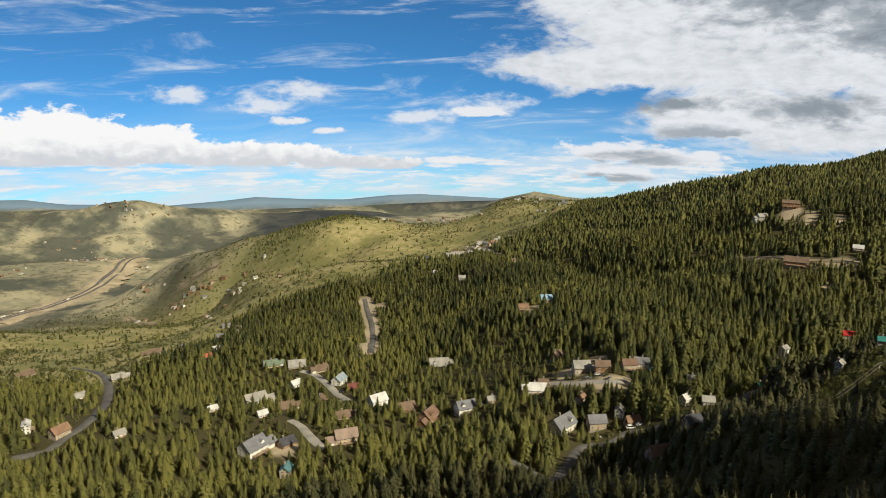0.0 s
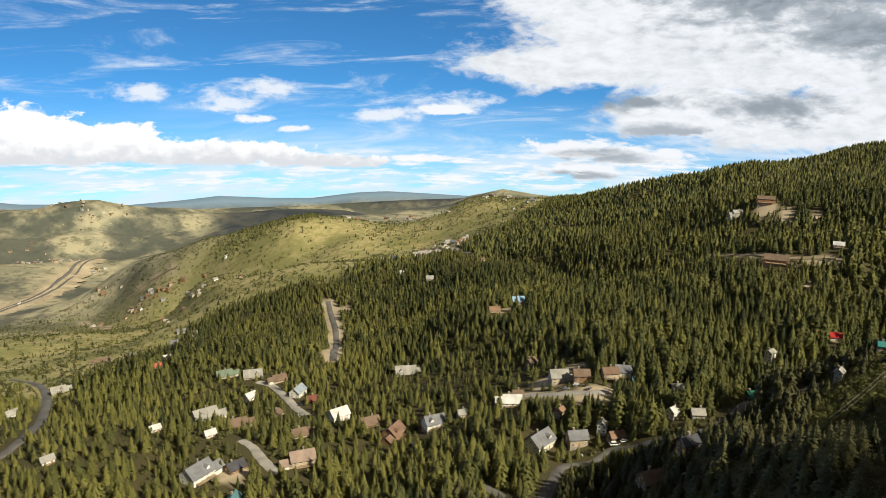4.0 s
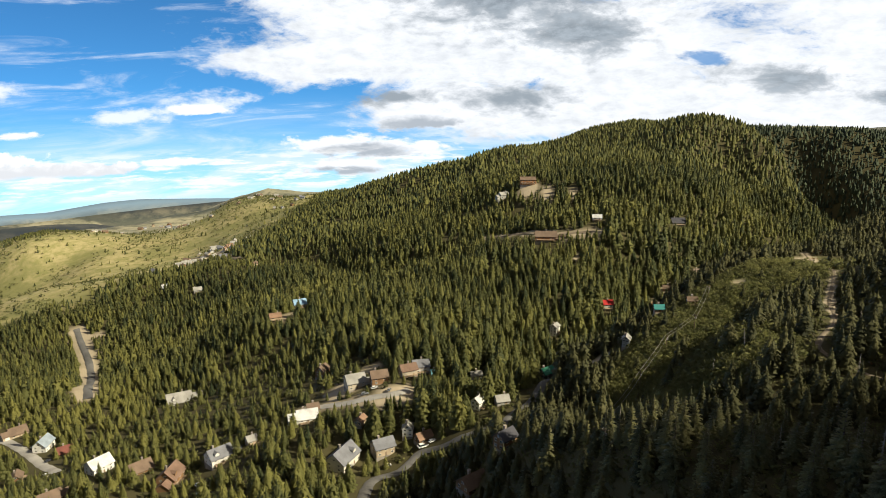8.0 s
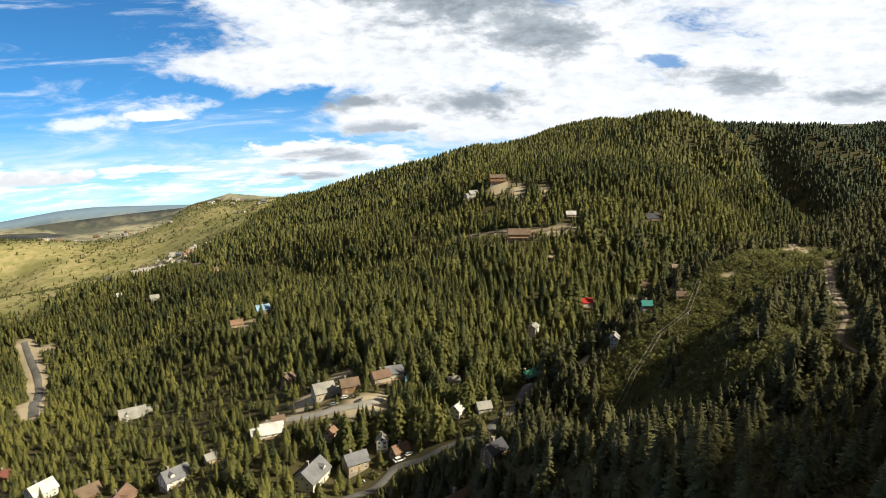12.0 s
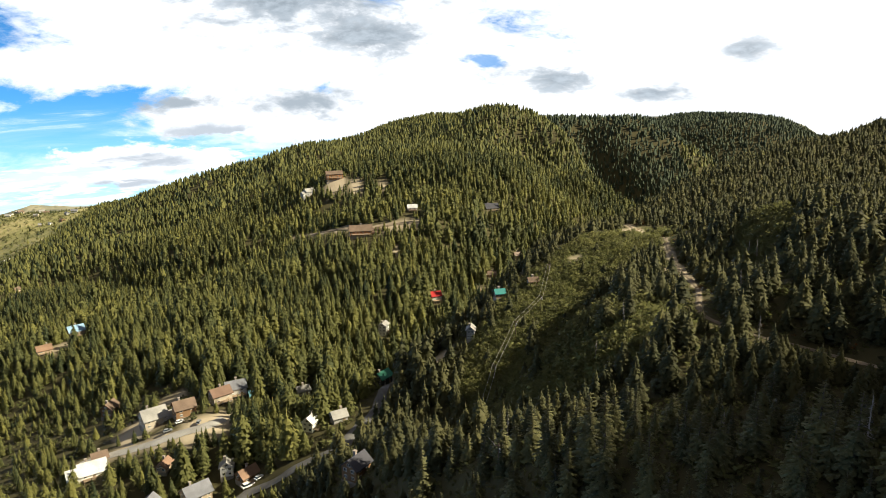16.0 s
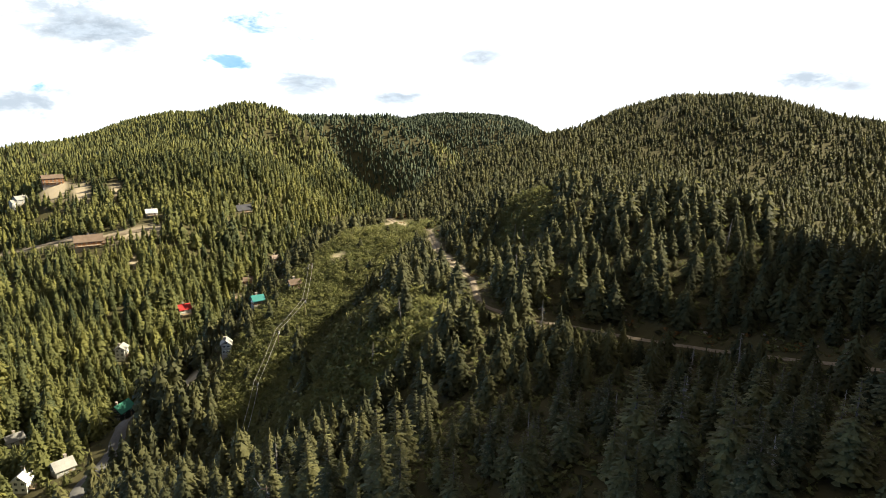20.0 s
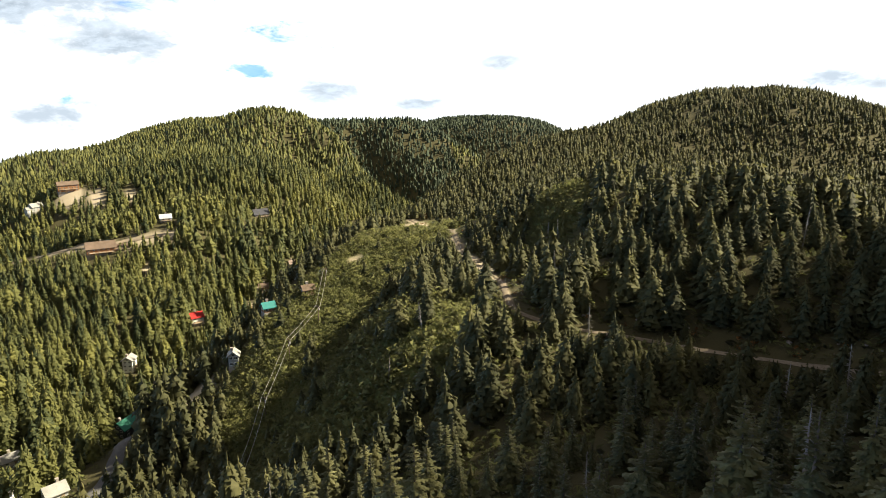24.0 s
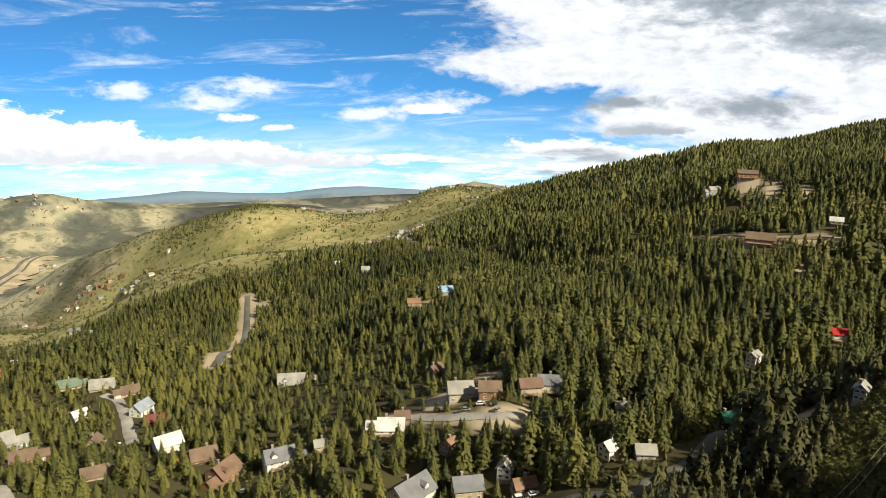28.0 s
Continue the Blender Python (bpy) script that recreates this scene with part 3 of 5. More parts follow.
TOWN_HOUSES = [
    (-76, 403, 22, 17, 2, "rose", "tan"), (-22, 451, 65, 16, 2, "brownred", "wood"), (-42, 481, 27, 15, 1, "umber", "wood"), (-68, 500, 39, 16, 2, "snow", "white"),
    (-24, 629, 9, 22, 1, "ash", "white"), (-117, 583, 72, 15, 2, "slateblue", "white"), (-100, 563, 21, 12, 1, "wine", "wood"), (-116, 395, 47, 12, 1, "charcoal", "wood"),
    (-122, 526, 94, 10, 1, "umber", "wood"), (-105, 354, 88, 9, 2, "bluegreen", "tan"), (-89, 459, 27, 14, 1, "umber", "tan"), (-33, 1535, 12, 34, 1, "ash", "tan"),
    (-7, 1370, 11, 23, 1, "snow", "tan"), (-61, 1180, 24, 11, 1, "snow", "white"), (-12, 1099, 11, 13, 1, "ash", "grey"),
]
WEST_HOUSES = [
    (-136, 385, 60, 19, 2, "slate", "white"), (-160, 584, 51, 11, 2, "snow", "white"), (-177, 655, 16, 20, 1, "ash", "tan"), (-145, 631, 29, 14, 1, "umber", "tan"),
    (-181, 527, 39, 21, 2, "ash", "grey"), (-144, 492, 27, 15, 1, "umber", "wood"), (-208, 662, 28, 17, 1, "moss", "tan"), (-192, 458, 43, 8, 1, "snow", "white"),
    (-148, 444, 39, 8, 1, "snow", "white"), (-302, 725, 33, 9, 1, "brick", "tan"), (-302, 756, 32, 12, 1, "snow", "white"), (-349, 935, 36, 12, 1, "snow", "white"),
    (-333, 441, 116, 9, 3, "snow", "white"), (-297, 426, 64, 14, 2, "rust", "tan"), (-554, 766, 46, 16, 1, "umber", "tan"), (-374, 580, 52, 12, 1, "ash", "white"),
    (-396, 693, 40, 16, 1, "ash", "tan"), (-474, 944, 37, 23, 1, "umber", "grey"), (-244, 413, 50, 9, 1, "ash", "white"),
]
UPPER_HOUSES = [
    (92, 735, 8, 14, 2, "skyblue", "tan"), (65, 709, 5, 12, 1, "rust", "tan"), (352, 707, -24, 25, 2, "umber", "log"), (440, 939, -18, 24, 3, "umber", "log"),
    (406, 945, 6, 14, 2, "ash", "grey"), (418, 714, -26, 11, 1, "snow", "white"), (519, 707, -17, 17, 1, "charcoal", "grey"), (48, 1512, 29, 16, 2, "rust", "tan"),
    (20, 1624, 10, 20, 1, "ash", "tan"), (78, 1201, 27, 9, 2, "umber", "tan"), (156, 1025, 2, 9, 1, "snow", "white"), (455, 587, -21, 8, 2, "rose", "tan"),
    (402, 561, -29, 8, 1, "umber", "wood"), (326, 538, -14, 9, 2, "red", "white"),
]
PLOTS = CANYON_HOUSES + LANE_HOUSES + TOWN_HOUSES + WEST_HOUSES + UPPER_HOUSES


def yards():
    """Open ground round each house, longer towards the camera so that the house shows."""
    out = []
    for x, y, bearing, long, *rest in PLOTS:
        d = math.hypot(x - 20, y - 80)
        ux, uy = (20 - x) / d, (80 - y) / d
        out.append((x, y, long * 0.5 + 2.0))
        out.append((x + ux * 6, y + uy * 6, long * 0.4 + 1.0))
    return out


YARDS = yards()



def south_side(x, y):
    """1 on the camera's side of the canyon, where the trees are low."""
    edge = np.interp(x, [-400, 40, 200, 345, 600, 957, 1500], [250, 300, 385, 440, 540, 660, 720])
    return smooth(edge - y, -25, 25)


def cover(x, y):
    """How much of the ground is open dry grass, brush, bare soil and far sage."""
    n = value_noise(x, y, 60, 7)
    m = value_noise(x, y, 22, 8)
    far = smooth(y - np.interp(x, [-450, -190, -50, 40, 240, 380, 480], [1150, 1170, 1330, 1430, 1760, 2180, 2850]) + 160 * (value_noise(x, y, 160, 9) - 0.5), -60, 60)
    knoll = smooth(1 - np.hypot((x + 275) / 140, (y - 1060) / 130), 0.0, 0.2)
    left = smooth(-x - 330 - 0.05 * (y - 600) + 60 * (n - 0.5), 0, 60) * smooth(y, 560, 720)
    openness = np.clip(np.maximum(far, left) * (1 - knoll), 0, 1)
    shrub = smooth(1 - near_line([(186, 245), (205, 300), (238, 335), (290, 356), (365, 374)], x, y) / 36, 0.0, 0.35)
    meadow = smooth(1 - np.hypot(((x - 305) * 0.86 + (y - 262) * 0.5) / 46, ((y - 262) * 0.86 - (x - 305) * 0.5) / 19), 0.0, 0.4)
    brush = np.clip(shrub + meadow, 0, 1)
    soil = np.zeros_like(x)
    for cx, cy, r in CLEARINGS:
        soil = np.maximum(soil, smooth(1.25 - np.hypot(x - cx, y - cy) / r + 0.6 * (m - 0.5), 0.0, 0.35))
    for line, half in BARE_STRIPS:
        soil = np.maximum(soil, smooth(1 - near_line(line, x, y) / (half * (0.7 + 0.6 * m)), 0.0, 0.3))
    return openness, brush, soil, knoll


def build_ground():
    """One sheet of rings round the camera's ground, fine near it and reaching the far ranges."""
    rings, spokes = 310, 640
    r = 3.0 * (5350 / 3.0) ** (np.arange(rings) / (rings - 1))
    bearing = np.linspace(0, 2 * np.pi, spokes, endpoint=False)
    # spokes lie closer together on the side that the camera looks at
    bearing = bearing - 0.62 * np.sin(bearing - radians(35))
    rr, bb = np.meshgrid(r, bearing, indexing="ij")
    x, y = 30 + rr * np.sin(bb), 90 + rr * np.cos(bb)
    z = height(x, y)
    verts = np.stack([x, y, z], -1).reshape(-1, 3)
    i, j = np.meshgrid(np.arange(rings - 1), np.arange(spokes), indexing="ij")
    j2 = (j + 1) % spokes
    quads = np.stack([i * spokes + j, (i + 1) * spokes + j, (i + 1) * spokes + j2, i * spokes + j2], -1).reshape(-1, 4)[:, ::-1]
    me = bpy.data.meshes.new("ground")
    me.from_pydata(verts.tolist(), [], quads.tolist() + [list(range(spokes))])
    me.polygons.foreach_set("use_smooth", np.ones(len(me.polygons), bool))
    op, br, so, kn = cover(x, y)
    away = np.hypot(x, y)
    far = smooth(away, 2000, 2700)
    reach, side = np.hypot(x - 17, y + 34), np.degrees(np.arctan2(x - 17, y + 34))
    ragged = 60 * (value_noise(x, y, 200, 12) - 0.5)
    plateau_shade = smooth(reach + ragged, 3700, 3900) * smooth(-(reach + ragged), -4360, -4300) * smooth(side, -19.5, -17.0)
    plateau_shade = np.maximum(plateau_shade, smooth(reach + ragged, 4520, 4570) * smooth(-reach, -4700, -4650) * smooth(side, -9, -5))
    # where the ground takes the painted haze
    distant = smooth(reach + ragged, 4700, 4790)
    for name, value in (("open", op), ("brush", br), ("soil", so), ("far", far), ("plateau_shade", plateau_shade * 0.85), ("distant", distant)):
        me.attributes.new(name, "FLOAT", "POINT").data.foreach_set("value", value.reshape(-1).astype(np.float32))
    me.materials.append(GROUND)
    return tagged(new("ground", me), "forested mountain ground of dry grass, brush and soil", "ground", kind="structure")


build_ground()
# ---- trees ----
def lie_of(v, f, rng, up=0.55, scatter_by=0.42, centre=None):
    """For each point, the way out of the crown, jittered tuft by tuft."""
    n = v - centre if centre is not None else np.stack([v[:, 0], v[:, 1], 0 * v[:, 2]], -1)
    n = n / (np.linalg.norm(n, axis=1)[:, None] + 1e-4)
    jitter = rng.uniform(-scatter_by, scatter_by, (len(f), 3))
    add = np.zeros_like(v)
    for i in range(3):
        add[f[:, i]] = jitter
    n = n + add + (0, 0, up)
    return n / (np.linalg.norm(n, axis=1)[:, None] + 1e-6)


def conifer(rng, tiers, sides, girth):
    """Points and faces of a spruce of unit height: ragged skirts, widest near the foot."""
    verts, faces = [], []
    wide = girth * rng.uniform(0.8, 1.2)
    foot = rng.uniform(0.03, 0.12)
    for n in range(tiers):
        s = n / tiers
        z0 = foot + (1 - foot) * s ** 0.92
        z1 = min(1.0, z0 + (1 - foot) / tiers * 2.1) if n < tiers - 1 else 1.0
        rad = wide * (1 - s) ** 0.85 * rng.uniform(0.8, 1.15) + 0.012
        base, turn = len(verts), rng.uniform(0, 6.28)
        ox, oy = rng.uniform(-0.012, 0.012, 2)
        for i in range(sides):
            a = turn + 6.2832 * i / sides
            q = rad * (rng.uniform(0.85, 1.25) if i % 2 else rng.uniform(0.5, 0.85))
            verts.append((ox + q * math.cos(a), oy + q * math.sin(a), z0 - rng.uniform(0.0, 0.035)))
        verts.append((ox * 0.5, oy * 0.5, z1))
        faces += [(base + i, base + (i + 1) % sides, base + sides) for i in range(sides)]
    return np.array(verts), np.array(faces)


def tufted(rng, count, girth, power=0.8):
    """Points and faces of a fir of unit height: a dark core under many small tufts, ragged and full like real boughs."""
    verts, faces = [], []
    wide, whorls = girth * rng.uniform(0.85, 1.15), int(rng.integers(7, 11))
    for i in range(5):
        a = 6.2832 * i / 5
        verts.append((0.55 * wide * math.cos(a), 0.55 * wide * math.sin(a), 0.09))
    verts.append((0, 0, 0.93))
    faces += [(i, (i + 1) % 5, 5) for i in range(5)]
    w = math.sqrt(1.25 * wide / 0.2 / count)
    lean = rng.uniform(0, 6.28)
    for n in range(count):
        s = 1 - math.sqrt(1 - (n + rng.random()) / count * 0.985)
        a = n * 2.39996 + rng.uniform(-0.5, 0.5)
        step = (s * whorls) % 1.0
        r = wide * (1 - s) ** power * (1.12 - 0.32 * step) * rng.uniform(0.72, 1.1) * (1 + 0.1 * math.cos(a - lean)) + 0.008
        r *= 0.78 if s < 0.06 else 1.0
        z = 0.05 + 0.94 * s
        size = w * rng.uniform(0.75, 1.25) * (1.0 if s < 0.75 else 0.7)
        da = min(0.9, 0.5 * size / max(r, 0.02))
        b, k = len(verts), max(0.0, r - size * 0.8)
        verts.append((k * math.cos(a), k * math.sin(a), min(0.995, z + size * rng.uniform(0.45, 0.8))))
        for side in (-1, 1):
            q = r * rng.uniform(0.88, 1.14)
            verts.append((q * math.cos(a + side * da), q * math.sin(a + side * da), z - size * rng.uniform(0.0, 0.4)))
        faces.append((b, b + 1, b + 2))
    b = len(verts)
    verts += [(0.016, 0, 0.9), (-0.01, 0.014, 0.9), (-0.01, -0.014, 0.9), (0, 0, 1.0)]
    faces += [(b, b + 1, b + 3), (b + 1, b + 2, b + 3), (b + 2, b, b + 3)]
    return np.array(verts, float), np.array(faces)


def scrub(rng, leaves, spread=0.23):
    """A low bush: a heap of small leaf sprays."""
    verts, faces = [], []
    for n in range(leaves):
        a, q = rng.uniform(0, 6.28), rng.uniform(0.0, 0.55)
        c = np.array([q * math.cos(a), q * math.sin(a), rng.uniform(0.15, 0.95) * (1 - q * 0.9)])
        b = len(verts)
        for _ in range(3):
            verts.append(tuple(c + rng.uniform(-spread, spread, 3)))
        faces.append((b, b + 1, b + 2))
    return np.array(verts), np.array(faces)


def strew(name, shapes, spots, heights, widths, tints, mat, label, category):
    """Joins many plants into one mesh."""
    rng = np.random.default_rng(5)
    pick = rng.integers(0, len(shapes), len(spots))
    turn = rng.uniform(0, 6.28, len(spots))
    vs, fs, ts, ns, base = [], [], [], [], 0
    low = category == "brush"
    for n, (v, f) in enumerate(shapes):
        sel = np.where(pick == n)[0]
        if not len(sel):
            continue
        c, s = np.cos(turn[sel])[:, None], np.sin(turn[sel])[:, None]
        h, w = heights[sel][:, None], widths[sel][:, None]
        x = (v[:, 0] * c - v[:, 1] * s) * w + spots[sel, 0:1]
        y = (v[:, 0] * s + v[:, 1] * c) * w + spots[sel, 1:2]
        z = v[:, 2] * h + spots[sel, 2:3]
        vs.append(np.stack([x, y, z], -1).reshape(-1, 3))
        fs.append((f[None] + (np.arange(len(sel)) * len(v))[:, None, None]).reshape(-1, 3) + base)
        ts.append(np.repeat(tints[sel], len(v)))
        q = lie_of(v, f, rng, 0.5, 0.5, np.array([0, 0, 0.1])) if low else lie_of(v, f, rng)
        ns.append(np.stack([q[:, 0] * c - q[:, 1] * s, q[:, 0] * s + q[:, 1] * c, np.broadcast_to(q[:, 2], (len(sel), len(q)))], -1).reshape(-1, 3))
        base += len(sel) * len(v)
    v, f, t = np.concatenate(vs), np.concatenate(fs), np.concatenate(ts)
    me = bpy.data.meshes.new(name)
    me.vertices.add(len(v))
    me.vertices.foreach_set("co", v.reshape(-1).astype(np.float32))
    me.loops.add(len(f) * 3)
    me.loops.foreach_set("vertex_index", f.reshape(-1).astype(np.int32))
    me.polygons.add(len(f))
    me.polygons.foreach_set("loop_start", np.arange(0, len(f) * 3, 3, dtype=np.int32))
    me.update(calc_edges=True)
    me.attributes.new("tint", "FLOAT", "POINT").data.foreach_set("value", t.astype(np.float32))
    me.attributes.new("lie", "FLOAT_VECTOR", "POINT").data.foreach_set("vector", np.concatenate(ns).reshape(-1).astype(np.float32))
    me.materials.append(mat)
    return tagged(new(name, me), label, category, kind="stuff")


def scatter(cell, keep, seed):
    """Spots on a jittered grid within the part of the land that the camera sees."""
    rng = np.random.default_rng(seed)
    reach = 2600
    gx, gy = np.meshgrid(np.arange(-1500, reach, cell), np.arange(-120, reach, cell))
    x = gx + rng.uniform(-0.48, 0.48, gx.shape) * cell
    y = gy + rng.uniform(-0.48, 0.48, gx.shape) * cell
    x, y = x.reshape(-1), y.reshape(-1)
    bearing, away = np.degrees(np.arctan2(x - 20, y - 60)), np.hypot(x - 20, y - 60)
    ok = (bearing > -62) & (bearing < 100) & keep(x, y, away)
    x, y = x[ok], y[ok]
    return x, y, rng


def growth(x, y, away):
    """How thickly trees stand, from 0 to 1, and how tall they are."""
    op, br, so, kn = cover(x, y)
    south = south_side(x, y)
    thick = 0.97 * (1 - op * (0.965 - 0.03 * (value_noise(x, y, 90, 21) > 0.6))) * (1 - 0.92 * br) * (1 - so)
    town = smooth(1 - np.hypot((x + 130) / 330, (y - 520) / 260), 0.0, 0.5)
    thick *= 1 - 0.35 * town
    patch = value_noise(x, y, 34, 22)
    thick *= np.where(patch < 0.2, 0.5, 1.0)
    upper = smooth(1 - np.hypot((x - 420) / 150, (y - 640) / 110), 0, 0.6)
    thick *= 1 - 0.35 * upper * (value_noise(x, y, 26, 23) > 0.45)
    copse = smooth(1 - np.hypot((x + 520) / 190, (y - 2110) / 110), 0.0, 0.3)
    thick = np.maximum(thick, copse * 0.9)
    for line, half in ROAD_WIDTHS:
        near = near_line(line, x, y)
        thick *= smooth(near - half - 1.5, -1.0, 2.5)
    for cx, cy, r in YARDS:
        thick *= smooth(np.hypot(x - cx, y - cy) / r, 0.8, 1.15)
    out = np.hypot(x - 30, y - 140)
    tall = np.interp(out, [400, 650, 1000, 1500], [24.0, 21.0, 16.0, 13.0]) * (1 - south) + south * np.interp(out, [60, 150, 240, 320, 420, 800], [13.0, 13.0, 12.5, 11.0, 10.0, 9.5])
    tall += south * 6.0 * smooth(1 - near_line(CANYON_ROAD[8:], x, y) / 50, 0.0, 0.6)
    tall *= 1 - 0.45 * op
    tall *= 1 - 0.35 * town
    return thick, tall


def sight_spots():
    """Places kept in the camera's sight: lanes, yards and clearings, each with the half width kept low before it."""
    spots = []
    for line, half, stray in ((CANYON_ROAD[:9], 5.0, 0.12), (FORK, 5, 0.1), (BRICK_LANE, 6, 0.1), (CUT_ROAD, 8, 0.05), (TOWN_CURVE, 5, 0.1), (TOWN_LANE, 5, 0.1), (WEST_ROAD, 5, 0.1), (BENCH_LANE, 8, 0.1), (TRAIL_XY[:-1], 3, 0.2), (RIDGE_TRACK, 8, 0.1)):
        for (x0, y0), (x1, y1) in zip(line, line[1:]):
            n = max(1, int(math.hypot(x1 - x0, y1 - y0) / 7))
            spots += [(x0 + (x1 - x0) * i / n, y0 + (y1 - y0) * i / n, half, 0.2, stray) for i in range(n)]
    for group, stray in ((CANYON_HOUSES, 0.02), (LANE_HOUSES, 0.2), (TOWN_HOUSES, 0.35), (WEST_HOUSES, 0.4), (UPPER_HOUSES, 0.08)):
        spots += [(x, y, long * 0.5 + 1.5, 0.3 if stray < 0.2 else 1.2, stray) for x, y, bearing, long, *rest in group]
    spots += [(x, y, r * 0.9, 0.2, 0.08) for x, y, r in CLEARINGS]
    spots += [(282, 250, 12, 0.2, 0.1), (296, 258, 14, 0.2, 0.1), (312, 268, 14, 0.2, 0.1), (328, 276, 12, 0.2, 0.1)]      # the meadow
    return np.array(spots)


SIGHT_SPOTS = sight_spots()
SIGHT_BASE = height(SIGHT_SPOTS[:, 0], SIGHT_SPOTS[:, 1])


def sight_cap(x, y, ground, rng):
    """The height left to trees under the camera's sight lines to lanes, yards and clearings; a few stray ones stand
    taller.
    """
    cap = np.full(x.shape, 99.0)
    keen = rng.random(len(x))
    for (sx, sy, half, lift, stray), base in zip(SIGHT_SPOTS, SIGHT_BASE):
        # eye points on the camera's path; trees are fitted below its view
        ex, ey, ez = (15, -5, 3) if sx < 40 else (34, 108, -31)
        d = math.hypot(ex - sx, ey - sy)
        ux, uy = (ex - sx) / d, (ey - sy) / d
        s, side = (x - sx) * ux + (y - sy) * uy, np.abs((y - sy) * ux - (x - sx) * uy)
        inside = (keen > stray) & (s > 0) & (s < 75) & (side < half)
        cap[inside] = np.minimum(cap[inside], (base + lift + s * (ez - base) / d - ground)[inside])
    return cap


def build_forest():
    rng = np.random.default_rng(11)
    fine = [tufted(rng, 210, rng.uniform(0.18, 0.25), rng.uniform(0.65, 0.95)) for _ in range(10)]
    full = [tufted(rng, 230, rng.uniform(0.17, 0.25), rng.uniform(0.6, 0.95)) for _ in range(12)]
    mid = [tufted(rng, 110, rng.uniform(0.18, 0.27), rng.uniform(0.6, 0.95)) for _ in range(12)]
    coarse = [tufted(rng, 34, rng.uniform(0.18, 0.26), rng.uniform(0.65, 0.9)) for _ in range(10)]
    loose = [tufted(rng, 56, rng.uniform(0.2, 0.26), rng.uniform(0.65, 0.9)) for _ in range(10)]
    sparse = [tufted(rng, 20, rng.uniform(0.22, 0.28), rng.uniform(0.65, 0.9)) for _ in range(10)]
    tiny = [conifer(rng, 2, 5, 0.19) for _ in range(8)]
    close = []
    # low firs on the camera's side of the canyon
    x, y, r = scatter(4.6, lambda x, y, a: (a < 1100) & (south_side(x, y) > 0.5), 31)
    thick, tall = growth(x, y, 0)
    ok = (r.random(len(x)) < thick * np.interp(np.hypot(x - 30, y - 140), [100, 170, 230, 300, 500, 800], [0.62, 0.72, 0.85, 0.85, 0.9, 0.8]))
    x, y, tall = x[ok], y[ok], tall[ok]
    size = tall * (0.85 + 0.5 * (value_noise(x, y, 20, 44) - 0.5)) * r.uniform(0.7, 1.3, len(x)) * np.where(r.random(len(x)) < 0.28, r.uniform(0.35, 0.7, len(x)), 1.0)
    pts = np.stack([x, y, height(x, y) - 0.2], -1)
    size = np.minimum(size, sight_cap(x, y, pts[:, 2], r))
    ok = size > 1.8
    x, y, size, pts = x[ok], y[ok], size[ok], pts[ok]
    away = np.hypot(x - 30, y - 130)
    bearing = np.degrees(np.arctan2(x - 30, y - 130))
    order = np.argsort(away)
    first = [n for n in order if 12 < bearing[n] < 98 and away[n] > 70][:300]
    mask = np.ones(len(x), bool)
    mask[first] = False
    close = [(pts[n], size[n]) for n in first]
    tint = np.clip(r.normal(0.32, 0.25, len(x)), 0, 1)
    near = mask & (away < 235)
    rest = mask & (away >= 235)
    width = size * r.uniform(1.0, 1.55, len(x)) * np.interp(size, [4, 12], [1.15, 1.0])
    strew("fir_forest_near", fine, pts[near], size[near], width[near], tint[near], NEEDLES_SHADED, "low dark green fir trees on a shaded slope", "forest")
    rest = rest & (away < 400)
    high = mask & (away >= 400) & (x < 980)
    strew("fir_forest_upper_slope", loose, pts[rest], size[rest], width[rest], tint[rest], NEEDLES_SHADED, "dark fir forest on a steep hillside", "forest")
    strew("fir_forest_hilltop", sparse, pts[high], size[high], width[high], tint[high], NEEDLES_SHADED, "dark fir forest on the hill above the trail", "forest")
    # tall spruce on the sunny side and round the houses
    x, y, r = scatter(6.3, lambda x, y, a: (a < 1150) & (south_side(x, y) <= 0.5), 32)
    thick, tall = growth(x, y, 0)
    ok = r.random(len(x)) < thick * 0.9
    x, y, tall = x[ok], y[ok], tall[ok]
    size = tall * (0.9 + 0.6 * (value_noise(x, y, 45, 45) - 0.5)) * r.uniform(0.6, 1.2, len(x)) * np.where(r.random(len(x)) < 0.2, r.uniform(0.4, 0.7, len(x)), 1.0)
    pts = np.stack([x, y, height(x, y) - 0.3], -1)
    size = np.minimum(size, sight_cap(x, y, pts[:, 2], r))
    ok = size > 2.5
    x, y, size, pts = x[ok], y[ok], size[ok], pts[ok]
    # the last term lightens trees round the town: sunlight put into their tint
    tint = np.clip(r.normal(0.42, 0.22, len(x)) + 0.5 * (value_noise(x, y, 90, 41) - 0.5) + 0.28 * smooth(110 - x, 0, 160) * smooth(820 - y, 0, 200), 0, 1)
    a = np.hypot(x - 30, y - 130)
    n0 = a < 400
    n1 = (a < 620) & ~n0
    far_off = a >= 620
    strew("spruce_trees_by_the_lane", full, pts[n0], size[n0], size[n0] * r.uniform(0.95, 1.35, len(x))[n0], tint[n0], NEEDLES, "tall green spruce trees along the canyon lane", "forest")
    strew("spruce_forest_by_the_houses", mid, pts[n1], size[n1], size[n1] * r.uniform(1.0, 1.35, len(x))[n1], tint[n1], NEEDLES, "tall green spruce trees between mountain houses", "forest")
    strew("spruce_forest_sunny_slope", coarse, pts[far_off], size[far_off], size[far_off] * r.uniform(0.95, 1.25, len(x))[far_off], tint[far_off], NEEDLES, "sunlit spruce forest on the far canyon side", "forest")
